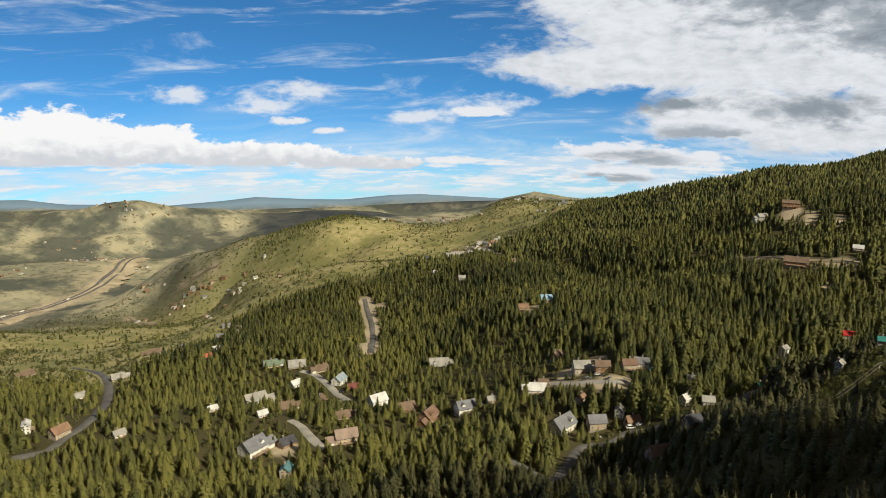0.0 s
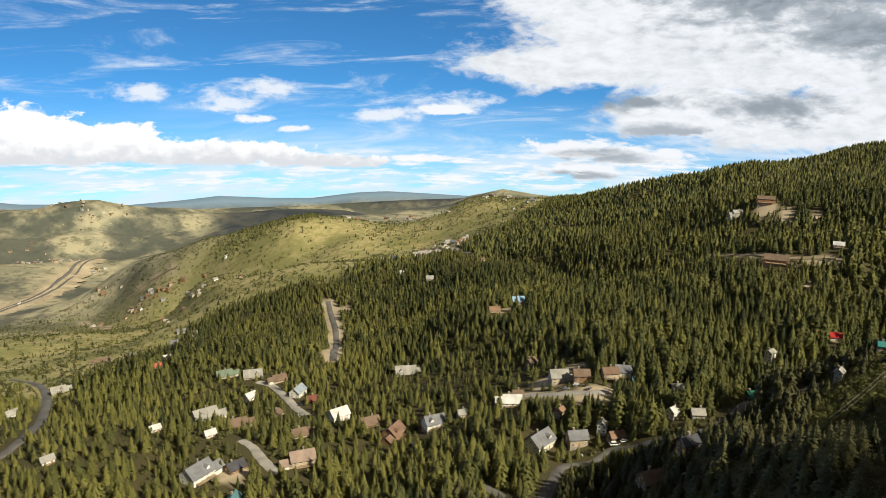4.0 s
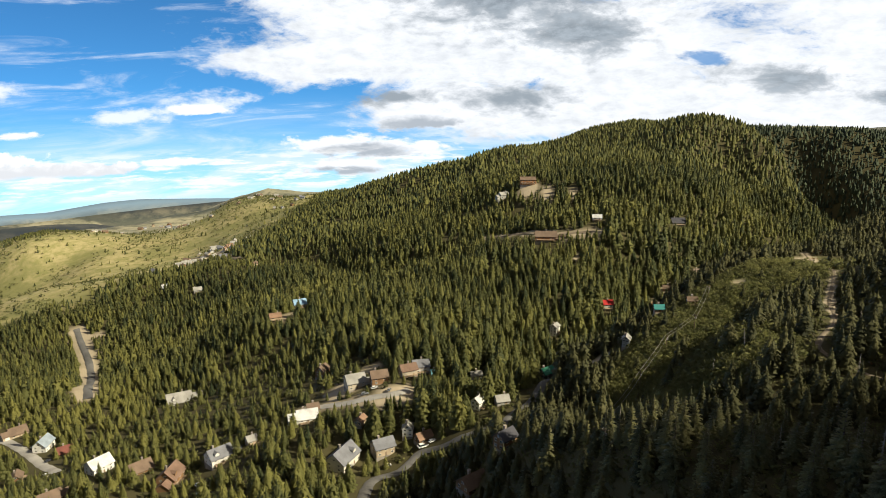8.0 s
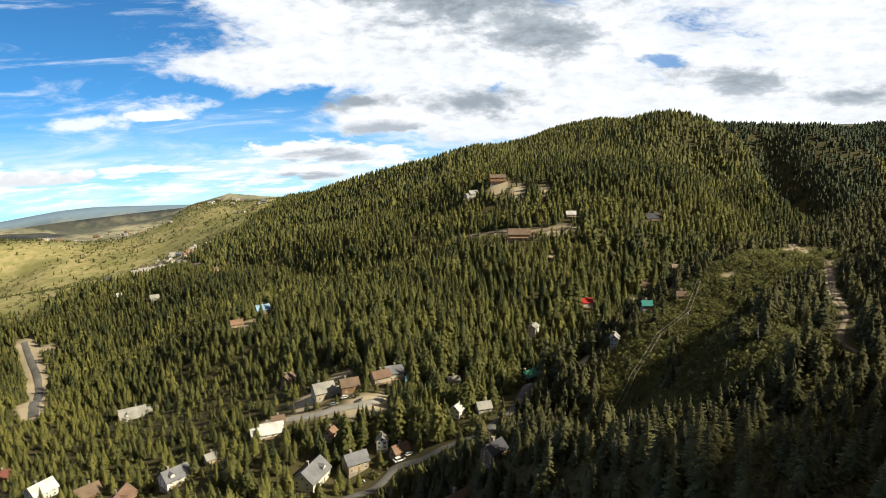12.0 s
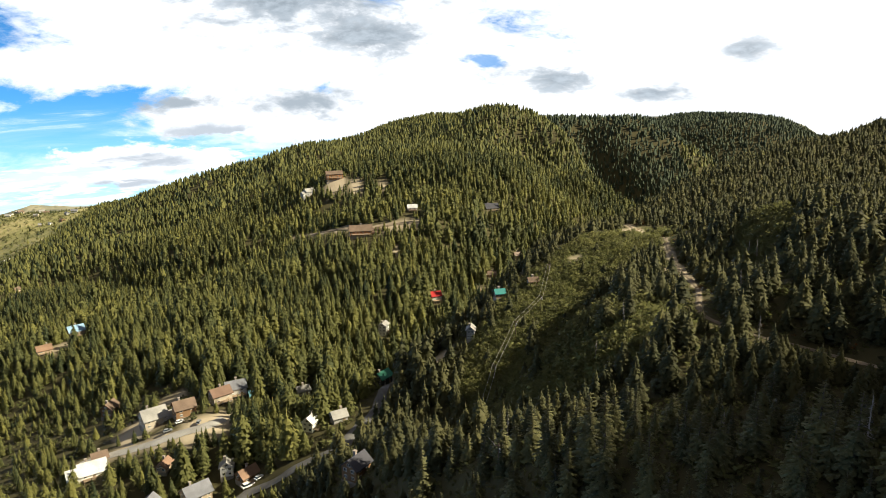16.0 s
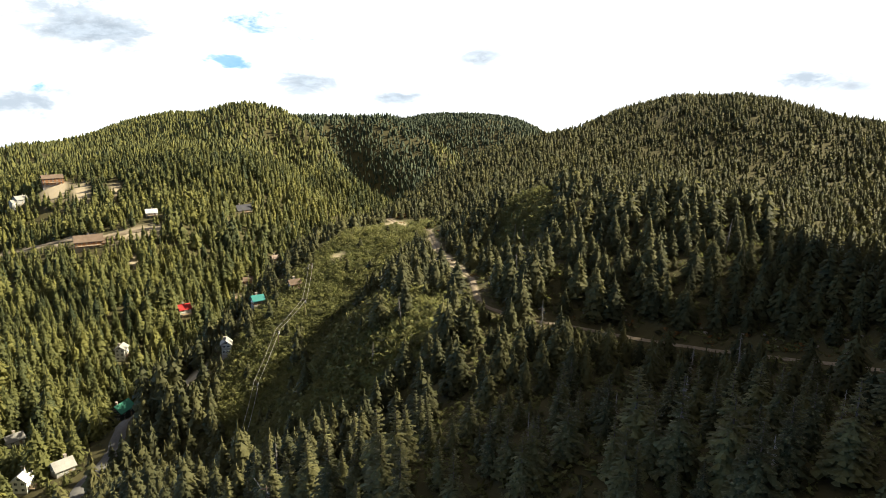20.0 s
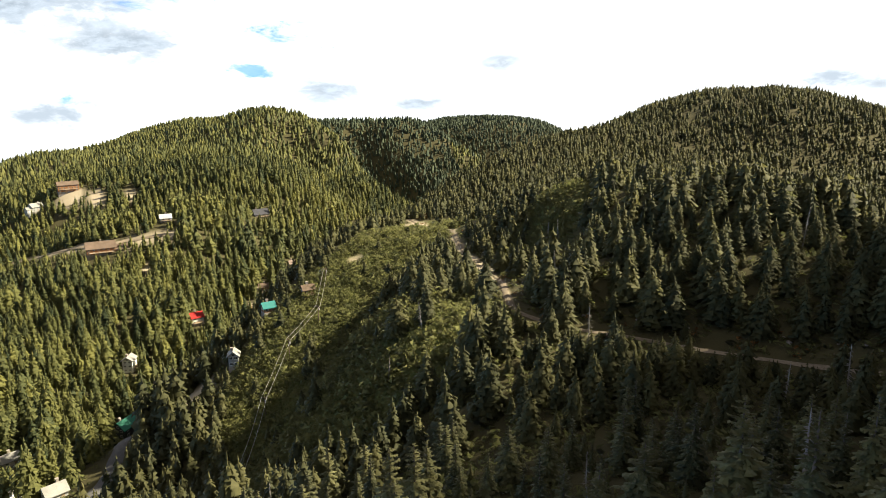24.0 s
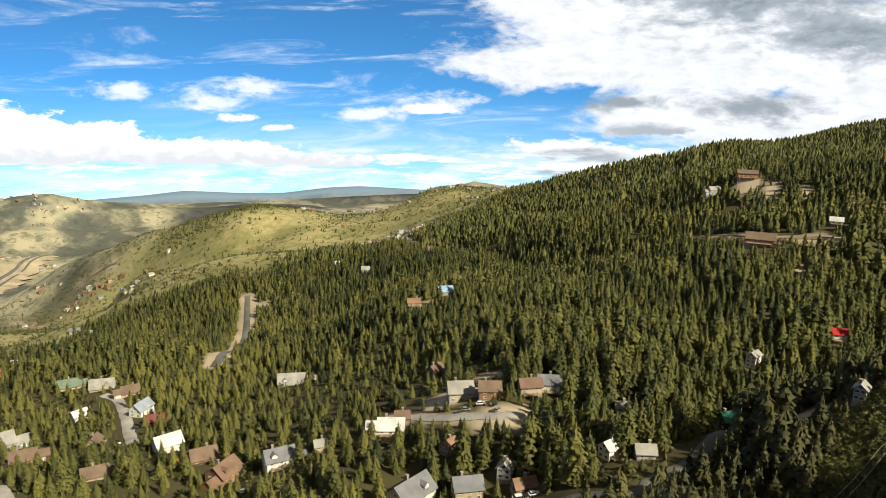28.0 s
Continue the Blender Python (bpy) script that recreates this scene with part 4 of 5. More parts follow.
    # far woods
    x, y, r = scatter(8.6, lambda x, y, a: (a >= 1150) & (a < 2500) | (a >= 1100) & (a < 1150) & (south_side(x, y) > 0.5), 33)
    thick, tall = growth(x, y, 0)
    ok = r.random(len(x)) < thick
    x, y, tall = x[ok], y[ok], tall[ok]
    size = np.maximum(tall, 9) * r.uniform(0.6, 1.15, len(x))
    pts = np.stack([x, y, height(x, y) - 0.3], -1)
    size = np.minimum(size, sight_cap(x, y, pts[:, 2], r))
    ok = size > 3
    x, y, size, pts = x[ok], y[ok], size[ok], pts[ok]
    tint = np.clip(r.normal(0.4, 0.22, len(x)), 0, 1)
    seen = ~((x > 1000) & (y > 1440)) & (x < 1850)
    x, y, size, pts, tint = x[seen], y[seen], size[seen], pts[seen], tint[seen]
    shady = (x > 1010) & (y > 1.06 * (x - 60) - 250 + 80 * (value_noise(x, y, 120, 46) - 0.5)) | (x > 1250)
    strew("far_woods", tiny, pts[~shady], size[~shady], size[~shady] * 1.45, tint[~shady], NEEDLES, "distant conifer woods along the ridges", "forest")
    strew("far_fir_woods", tiny, pts[shady], size[shady], size[shady] * 1.6, tint[shady], NEEDLES_FAR, "fir woods at the head of the canyon, coloured dark and blue for shade and haze", "forest")
    return close


CLOSE_TREES = build_forest()
# ---- roads and tracks ----
def link_mesh(name, verts, faces, mat, parent=None, smooth_faces=False):
    me = bpy.data.meshes.new(name)
    me.from_pydata([tuple(map(float, v)) for v in verts], [], [tuple(f) for f in faces])
    me.materials.append(mat)
    if smooth_faces:
        me.polygons.foreach_set("use_smooth", np.ones(len(me.polygons), bool))
    ob = new(name, me)
    ob.parent = parent
    return ob


def sampled(line, step):
    """The points of a smooth line through the given ones."""
    p = [np.array(q, float) for q in line]
    p = [2 * p[0] - p[1]] + p + [2 * p[-1] - p[-2]]
    out = []
    for a, b, c, d in zip(p, p[1:], p[2:], p[3:]):
        n = max(2, int(np.linalg.norm(c - b) / step))
        for s in np.arange(n) / n:
            out.append(0.5 * (2 * b + (c - a) * s + (2 * a - 5 * b + 4 * c - d) * s**2 + (3 * b - a - 3 * c + d) * s**3))
    out.append(p[-2])
    return np.array(out)


def ribbon(name, line, half, mat, lift, label, category="road", step=3.0, ragged=0.12):
    mid = sampled(line, step)
    t = np.gradient(mid, axis=0)
    t /= np.linalg.norm(t, axis=1)[:, None]
    side = np.stack([-t[:, 1], t[:, 0]], -1)
    rng = np.random.default_rng(len(name))
    across = np.array([-1.0, -0.5, 0.0, 0.5, 1.0])
    verts, faces = [], []
    for n, (c, s) in enumerate(zip(mid, side)):
        w = half * (1 + rng.uniform(-ragged, ragged))
        q = c + s * w * across[:, None]
        z = height(q[:, 0], q[:, 1])
        z = 0.5 * z + 0.5 * z.mean() + lift
        verts += [(*q[i], z[i] - (0.9 if i in (0, 4) else 0.0) * lift) for i in range(5)]
        if n:
            faces += [((n - 1) * 5 + i, (n - 1) * 5 + i + 1, n * 5 + i + 1, n * 5 + i) for i in range(4)]
    return tagged(link_mesh(name, verts, faces, mat, None, True), label, category, kind="structure")


ribbon("road", CANYON_ROAD, 3.2, ASPHALT, 0.7, "grey asphalt road winding up the canyon")
ribbon("road", FORK, 3.4, ASPHALT, 0.6, "grey asphalt side road between firs")
ribbon("road", BRICK_LANE, 3.6, CONCRETE, 0.7, "pale lane in front of the stone houses")
ribbon("road", CUT_ROAD, 4.2, ASPHALT, 0.8, "straight grey road through a cut in the forest")
ribbon("road", TOWN_CURVE, 3.6, CONCRETE, 0.8, "pale curving road between houses")
ribbon("road", TOWN_LANE, 3.4, CONCRETE, 0.8, "pale lane between houses")
ribbon("road", WEST_ROAD, 4.2, ASPHALT, 0.9, "grey road curving through the western houses")
ribbon("road", BENCH_LANE, 3.4, DIRT, 0.9, "dirt lane along the hillside bench")
ribbon("track", MEADOW_TRACK, 4.5, DIRT, 1.2, "pale dirt track across a meadow", step=12)
ribbon("track", HILL_TRACK, 4.5, DIRT, 1.5, "pale dirt track up a grassy hill", step=12)
ribbon("track", RIDGE_TRACK, 5.0, DIRT, 1.5, "pale dirt track round the ridge houses", step=12)
ribbon("trail", TRAIL_XY, 0.95, DIRT, 0.22, "pale two-track dirt trail along the slope", "trail", step=1.6, ragged=0.25)
SAND = plain_material("pale_sandy_verge", (0.50, 0.42, 0.30), 0.95, 0.2, 30)
ribbon("highway_verge", [(x + 5, y - 4) for x, y in HIGHWAY], 62, SAND, 5.0, "pale sandy verge beside the valley highway", "verge", step=25, ragged=0.3)
ribbon("highway", [(x - 15, y - 8) for x, y in HIGHWAY], 9, ASPHALT, 7.0, "grey highway lanes in the valley", step=25, ragged=0.02)
ribbon("highway", [(x + 13, y + 8) for x, y in HIGHWAY], 9, ASPHALT, 7.0, "grey highway lanes in the valley", step=25, ragged=0.02)

# ---- houses ----
ROOFS = {"slate": (0.20, 0.205, 0.23), "ash": (0.34, 0.33, 0.31), "umber": (0.19, 0.135, 0.10), "brownred": (0.21, 0.135, 0.10), "rose": (0.33, 0.25, 0.21), "snow": (0.62, 0.62, 0.62), "slateblue": (0.33, 0.39, 0.46), "wine": (0.20, 0.075, 0.06), "charcoal": (0.075, 0.075, 0.09), "bluegreen": (0.10, 0.22, 0.25), "moss": (0.17, 0.22, 0.17), "brick": (0.42, 0.12, 0.08), "rust": (0.27, 0.17, 0.115), "red": (0.50, 0.03, 0.03), "teal": (0.045, 0.23, 0.22), "green": (0.04, 0.24, 0.16), "skyblue": (0.30, 0.47, 0.66)}
WALLS = {"cream": (0.66, 0.64, 0.56), "tan": (0.48, 0.39, 0.28), "white": (0.78, 0.77, 0.73), "wood": (0.27, 0.16, 0.085), "stone": (0.52, 0.45, 0.35), "grey": (0.42, 0.42, 0.40), "black": (0.07, 0.075, 0.075), "log": (0.38, 0.19, 0.09)}
METAL_ROOFS = {"red", "teal", "green", "snow", "skyblue", "slateblue"}
ROOF_MAT = {n: plain_material("roof_" + n, c, 0.45 if n in METAL_ROOFS else 0.85, 0.14, 2.0) for n, c in ROOFS.items()}
WALL_MAT = {n: plain_material("wall_" + n, c, 0.8, 0.14, 2.0) for n, c in WALLS.items()}
TRIM = plain_material("white_trim", (0.75, 0.74, 0.70), 0.6, 0.08)
STONE = plain_material("foundation_stone", (0.33, 0.30, 0.27), 0.9, 0.2)
DECK = plain_material("weathered_deck_boards", (0.36, 0.27, 0.19), 0.85, 0.2)
CHIMNEY = plain_material("chimney_stone", (0.36, 0.31, 0.27), 0.9, 0.2)


def glass_material():
    m, k, s = material("dark_window_glass", 0.06)
    s.inputs["Base Color"].default_value = (0.02, 0.03, 0.04, 1)
    s.inputs["Specular IOR Level"].default_value = 0.6
    return m


GLASS = glass_material()


def box(x0, y0, z0, x1, y1, z1):
    v = [(x, y, z) for x in (x0, x1) for y in (y0, y1) for z in (z0, z1)]
    return v, [(0, 1, 3, 2), (4, 6, 7, 5), (0, 4, 5, 1), (2, 3, 7, 6), (0, 2, 6, 4), (1, 5, 7, 3)]


SHARED = {}


def boxes(key, *corners):
    """One mesh of several boxes, shared under a key."""
    if key in SHARED:
        return SHARED[key]
    verts, faces = [], []
    for c in corners:
        v, f = box(*c)
        faces += [tuple(i + len(verts) for i in q) for q in f]
        verts += v
    me = bpy.data.meshes.new(key)
    me.from_pydata(verts, [], faces)
    SHARED[key] = me
    return me


def part(name, me, mat, parent, at=(0, 0, 0), turn=0.0, scale=(1, 1, 1), label=""):
    if not me.materials:
        me.materials.append(mat)
    ob = new(name, me)
    ob.parent, ob.location, ob.rotation_euler, ob.scale = parent, at, (0, 0, radians(turn)), scale
    if label:
        ob["label"] = label
    return ob


def add_window(house, x, y, z, turn, w=1.1, h=1.3):
    """A framed pane, proud of the wall."""
    f = 0.12
    me = boxes("window_frame", (-0.5, -0.06, -0.5, 0.5, 0.0, -0.38), (-0.5, -0.06, 0.38, 0.5, 0.0, 0.5), (-0.5, -0.06, -0.38, -0.4, 0.0, 0.38), (0.4, -0.06, -0.38, 0.5, 0.0, 0.38), (-0.03, -0.05, -0.38, 0.03, 0.0, 0.38))
    frame_ob = part("window", me, TRIM, house, (x, y, z), turn, (w, 1, h))
    part("pane", boxes("pane", (-0.4, -0.03, -0.38, 0.4, -0.005, 0.38)), GLASS, frame_ob)


def gable_walls(L, W, h, rise):
    a, b = L / 2, W / 2
    v = [(-a, -b, 0), (a, -b, 0), (a, b, 0), (-a, b, 0), (-a, -b, h), (a, -b, h), (a, b, h), (-a, b, h), (-a, 0, h + rise), (a, 0, h + rise)]
    f = [(0, 1, 5, 4), (2, 3, 7, 6), (1, 2, 6, 9, 5), (3, 0, 4, 8, 7), (3, 2, 1, 0)]
    return v, f


def roof_slab(L, W, h, rise, side, thick=0.28, over=0.7):
    """One slope of a gable roof with its overhang and thickness."""
    a = L / 2 + over
    out = W / 2 + over
    low = h - rise * over / (W / 2)
    n = np.array([0, -side * rise, -W / 2])
    n = n / np.linalg.norm(n) * thick
    top = [(-a, 0, h + rise + 0.34), (a, 0, h + rise + 0.34), (a, side * out, low + 0.34), (-a, side * out, low + 0.34)]
    bot = [(p[0], p[1], p[2] - thick * 1.1) for p in top]
    v = top + bot
    f = [(0, 1, 2, 3), (7, 6, 5, 4), (0, 4, 5, 1), (1, 5, 6, 2), (2, 6, 7, 3), (3, 7, 4, 0)]
    return v, f if side < 0 else [q[::-1] for q in f]


ROOF_WORDS = {"slate": "dark grey", "ash": "pale grey", "umber": "brown", "brownred": "reddish brown", "rose": "pinkish tan", "snow": "bright white", "slateblue": "blue-grey", "wine": "dark red", "charcoal": "black", "bluegreen": "blue-green", "moss": "mossy green", "brick": "brick red", "rust": "rusty brown", "red": "bright red", "teal": "teal metal", "green": "green metal", "skyblue": "sky blue"}
WALL_WORDS = {"cream": "cream", "tan": "tan", "white": "white", "wood": "dark timber", "stone": "stone", "grey": "grey", "black": "black", "log": "red log"}


def gable_house(x, y, bearing, L, storeys, roof, wall, seed):
    rng = random.Random(seed)
    W = L * rng.uniform(0.68, 0.82) if L < 20 else L * 0.5
    h = 2.45 * storeys
    rise = W * (0.42 if storeys < 3 else 0.32)
    z = float(height(np.array([x]), np.array([y]))[0])
    house = new("house")
    house.location, house.rotation_euler = (x, y, z + 0.6), (0, 0, radians(bearing))
    tagged(house, f"{WALL_WORDS[wall]} {storeys}-storey mountain house under a {ROOF_WORDS[roof]} gable roof", "house", "houses among the trees")
    wm, rm = WALL_MAT[wall], ROOF_MAT[roof]
    part("foundation", boxes(f"foundation{seed}", (-L / 2 - 0.1, -W / 2 - 0.1, -6, L / 2 + 0.1, W / 2 + 0.1, 0.0)), STONE, house)
    link_mesh("wall", *gable_walls(L, W, h, rise), wm, house)
    link_mesh("roof_slope", *roof_slab(L, W, h, rise, -1), rm, house)
    link_mesh("roof_slope", *roof_slab(L, W, h, rise, 1), rm, house)
    cx = rng.uniform(-0.3, 0.3) * L
    part("chimney", boxes(f"chimney{seed}", (cx - 0.5, W * 0.12 - 0.5, h, cx + 0.5, W * 0.12 + 0.5, h + rise + 1.3), (cx - 0.62, W * 0.12 - 0.62, h + rise + 1.3, cx + 0.62, W * 0.12 + 0.62, h + rise + 1.5)), CHIMNEY, house)
    per = max(2, int(L / 3.6))
    for level in range(storeys):
        for n in range(per):
            wx = (n + 0.5) / per * L - L / 2
            if level == 0 and n == per // 2:
                part("door", boxes("door", (-0.5, -0.08, 0.0, 0.5, 0.0, 2.1), (-0.62, -0.06, 0.0, -0.5, 0.0, 2.2), (0.5, -0.06, 0.0, 0.62, 0.0, 2.2), (-0.62, -0.06, 2.1, 0.62, 0.0, 2.22)), DECK, house, (wx, -W / 2, 0.05))
            else:
                add_window(house, wx, -W / 2, 2.45 * level + 1.45, 0, 1.5)
            if n % 2 == 0:
                add_window(house, wx, W / 2, 2.45 * level + 1.45, 180, 1.5)
        for s in (-1, 1):
            for wy in (-0.24, 0.24):
                add_window(house, s * L / 2, wy * W, 2.45 * level + 1.45, 90 * s, 1.4)
    add_window(house, L / 2, 0, h + rise * 0.35, 90, 1.5, 1.2)
    add_window(house, -L / 2, 0, h + rise * 0.35, -90, 1.5, 1.2)
    if rng.random() < 0.6 or storeys == 3:                                        # deck on posts
        d0, dz = -W / 2 - 2.6, 2.45 * (storeys - 1) * 0.5 + 0.3
        part("deck", boxes(f"deck{seed}", (-L * 0.42, d0, dz - 0.25, L * 0.42, -W / 2, dz)), DECK, house)
        part("deck_rail", boxes(f"rail{seed}", (-L * 0.42, d0, dz + 0.85, L * 0.42, d0 + 0.08, dz + 0.97), *[(-L * 0.42 + n * L * 0.12 - 0.04, d0, dz, -L * 0.42 + n * L * 0.12 + 0.04, d0 + 0.08, dz + 0.85) for n in range(8)]), DECK, house)
        for n in range(4):
            px = -L * 0.42 + 0.15 + n * (L * 0.84 - 0.3) / 3
            part("deck_post", boxes("deck_post", (-0.12, -0.12, -6, 0.12, 0.12, 0)), DECK, house, (px, d0 + 0.2, dz - 0.25))
    if L > 12 and rng.random() < 0.7:                                             # lower wing with its own roof
        l2, w2, h2 = L * 0.5, W * 0.75, 2.7
        sx = rng.choice((-1, 1)) * (L / 2 + l2 * 0.42)
        wing = new("garage_wing")
        wing.parent, wing.location = house, (sx, -W * 0.12, 0)
        wing["label"] = "low garage wing with its own roof"
        v, f = gable_walls(l2, w2, h2, w2 * 0.36)
        link_mesh("wing_wall", [(p[0], p[1], p[2] if p[2] > 0 else -6) for p in v], f, wm, wing)
        link_mesh("wing_roof", *roof_slab(l2, w2, h2, w2 * 0.36, -1, over=0.45), rm, wing)
        link_mesh("wing_roof", *roof_slab(l2, w2, h2, w2 * 0.36, 1, over=0.45), rm, wing)
        part("garage_door", boxes("garage_door", *[(-1.5, -0.06, 0.55 * n, 1.5, 0.0, 0.55 * n + 0.52) for n in range(4)]), TRIM, wing, (0, -w2 / 2, 0.05))
    if roof in ("slate", "brownred", "ash", "rust") and L > 13:                   # dormer
        dz, dy = h + rise * 0.3, -W * 0.28
        dorm = new("dormer")
        dorm.parent, dorm.location, dorm.rotation_euler = house, (L * 0.22 * rng.choice((-1, 1)), dy, dz), (0, 0, radians(90))
        link_mesh("dormer_wall", *gable_walls(W * 0.34, 2.6, 1.3, 1.0), wm, dorm)
        link_mesh("dormer_roof", *roof_slab(W * 0.34, 2.6, 1.3, 1.0, -1, 0.15, 0.3), rm, dorm)
        link_mesh("dormer_roof", *roof_slab(W * 0.34, 2.6, 1.3, 1.0, 1, 0.15, 0.3), rm, dorm)
    return house


for number, plot in enumerate(PLOTS):
    gable_house(*plot[:3], max(5, plot[3] * 0.88), *plot[4:], 100 + number)


def far_house(roof, wall, L=14):
    house = new("house")
    tagged(house, f"small {WALL_WORDS[wall]} far house with a {ROOF_WORDS[roof]} roof", "house", "far houses of the valley")
    v, f = gable_walls(L, L * 0.65, 4.2, L * 0.24)
    link_mesh("wall", [(p[0], p[1], p[2] if p[2] > 0 else -8) for p in v], f, WALL_MAT[wall], house)
    link_mesh("roof_slope", *roof_slab(L, L * 0.65, 4.2, L * 0.24, -1), ROOF_MAT[roof], house)
    link_mesh("roof_slope", *roof_slab(L, L * 0.65, 4.2, L * 0.24, 1), ROOF_MAT[roof], house)
    return house


def far_houses():
    rng = np.random.default_rng(77)
    kinds = [("ash", "tan"), ("umber", "tan"), ("umber", "wood"), ("ash", "white"), ("ash", "stone"), ("slate", "grey")]
    first = [far_house(*k) for k in kinds]
    used = [False] * len(first)
    places = []
    for cx, cy, sx, sy, n in ((-905, 2090, 75, 24, 24), (-640, 1720, 80, 90, 12), (-1750, 4060, 80, 70, 70), (-1900, 3700, 80, 50, 30), (-1900, 3270, 110, 60, 26), (-2020, 2870, 60, 50, 10), (-1577, 3116, 18, 25, 5), (-90, 2760, 70, 90, 30), (120, 2350, 70, 150, 26), (-280, 2193, 20, 20, 5), (0, 1560, 50, 60, 20), (230, 1888, 30, 30, 5), (-390, 985, 35, 50, 8), (-1185, 2345, 40, 40, 5)):
        for _ in range(n):
            places.append((cx + rng.normal(0, sx), cy + rng.normal(0, sy)))
    for x, y in places:
        k = int(rng.integers(0, len(first)))
        z = float(height(np.array([x]), np.array([y]))[0]) + 0.4
        s = rng.uniform(0.9, 1.5)
        m = pose(x, y, z, 0, 0, float(rng.uniform(0, 180))) @ Matrix.Scale(float(s) * (0.75 if y > 3500 else 0.85), 4)
        if not used[k]:
            first[k].matrix_basis, used[k] = m, True
        else:
            copy_thing(first[k], m)


far_houses()

# ---- cars and lorries ----
CAR_PAINT = {"white": plain_material("car_white", (0.8, 0.8, 0.8), 0.3, 0.03), "grey": plain_material("car_grey", (0.25, 0.26, 0.28), 0.3, 0.05), "dark": plain_material("car_dark", (0.05, 0.05, 0.06), 0.3, 0.05), "yellow": plain_material("car_yellow", (0.75, 0.42, 0.03), 0.4, 0.05)}
TYRE = plain_material("tyre_rubber", (0.03, 0.03, 0.03), 0.9, 0.1)


def car(x, y, bearing, paint, size=1.0, label="parked car beside a house"):
    z = float(height(np.array([x]), np.array([y]))[0]) + 0.75
    ob = new("car")
    ob.location, ob.rotation_euler = (x, y, z), (0, 0, radians(bearing))
    tagged(ob, f"{paint} {label}", "car", "cars")
    v = [(-2.2, -0.9, 0.35), (2.2, -0.9, 0.35), (2.2, 0.9, 0.35), (-2.2, 0.9, 0.35), (-2.25, -0.9, 0.9), (2.25, -0.88, 0.85), (2.25, 0.88, 0.85), (-2.25, 0.9, 0.9)]
    f = [(3, 2, 1, 0), (4, 5, 6, 7), (0, 1, 5, 4), (1, 2, 6, 5), (2, 3, 7, 6), (3, 0, 4, 7)]
    body = link_mesh("body", [(p[0] * size, p[1] * size, p[2] * size) for p in v], f, CAR_PAINT[paint], ob)
    v = [(-1.9, -0.82, 0.88), (1.1, -0.82, 0.88), (1.1, 0.82, 0.88), (-1.9, 0.82, 0.88), (-1.6, -0.7, 1.5), (0.4, -0.7, 1.5), (0.4, 0.7, 1.5), (-1.6, 0.7, 1.5)]
    cab = link_mesh("cabin", [(p[0] * size, p[1] * size, p[2] * size) for p in v], f, GLASS, ob)
    top = boxes(f"car_roof{size}", (-1.6 * size, -0.7 * size, 1.5 * size, 0.4 * size, 0.7 * size, 1.56 * size))
    rf = new("roof_panel", top.copy())
    rf.parent = ob
    rf.data.materials.clear()
    rf.data.materials.append(CAR_PAINT[paint])
    wheel = SHARED.get("wheel")
    if wheel is None:
        bm = bmesh.new()
        bmesh.ops.create_cone(bm, cap_ends=True, segments=14, radius1=0.34, radius2=0.34, depth=0.24, matrix=Matrix.Rotation(radians(90), 4, "X"))
        wheel = bpy.data.meshes.new("wheel")
        bm.to_mesh(wheel)
        bm.free()
        SHARED["wheel"] = wheel
    for wx in (-1.4, 1.4):
        for wy in (-0.85, 0.85):
            part("wheel", wheel, TYRE, ob, (wx * size, wy * size, 0.34 * size), 0, (size,) * 3)
    return ob


for spot in ((114, 381, 10, "white", 1.4), (119, 380, 20, "white", 1.0), (93, 380, 5, "white", 1.0), (-109, 553, 40, "dark", 1.0), (-103, 517, 120, "white", 1.0), (-57, 479, 30, "yellow", 1.0), (-5, 412, 20, "white", 1.0), (-6, 427, 35, "grey", 1.0),
             (103, 450, 10, "white", 1.0), (110, 440, 60, "grey", 1.0), (261, 458, 15, "dark", 1.0), (-98, 735, 95, "white", 1.3), (96, 447, 0, "grey", 1.0)):
    car(*spot)


def lorry(x, y, bearing):
    z = float(height(np.array([x]), np.array([y]))[0]) + 7.2
    ob = new("lorry")
    ob.location, ob.rotation_euler = (x, y, z), (0, 0, radians(bearing))
    tagged(ob, "white box lorry driving on the valley highway", "truck", "lorries on the highway")
    part("cargo_box", boxes("cargo_box", (-8, -1.6, 1.2, 6, 1.6, 5.0)), TRIM, ob)
    part("cab", boxes("lorry_cab", (6.4, -1.5, 0.8, 9.4, 1.5, 4.2), (6.9, -1.3, 4.2, 9.0, 1.3, 4.6)), CAR_PAINT["white"], ob)
    for wx in (-6.5, -5.2, 4.5, 8.0):
        for wy in (-1.3, 1.3):
            part("wheel", SHARED["wheel"], TYRE, ob, (wx, wy, 0.6), 0, (1.7,) * 3)


lorry(-1630, 2215, 75)
lorry(-1612, 2290, 78)
lorry(-1566, 2500, 88)

# ---- power line over the brush ----
POLE_WOOD = plain_material("pole_wood", (0.22, 0.16, 0.12), 0.9, 0.2)
WIRE = plain_material("wire_metal", (0.45, 0.43, 0.40), 0.4, 0.05)


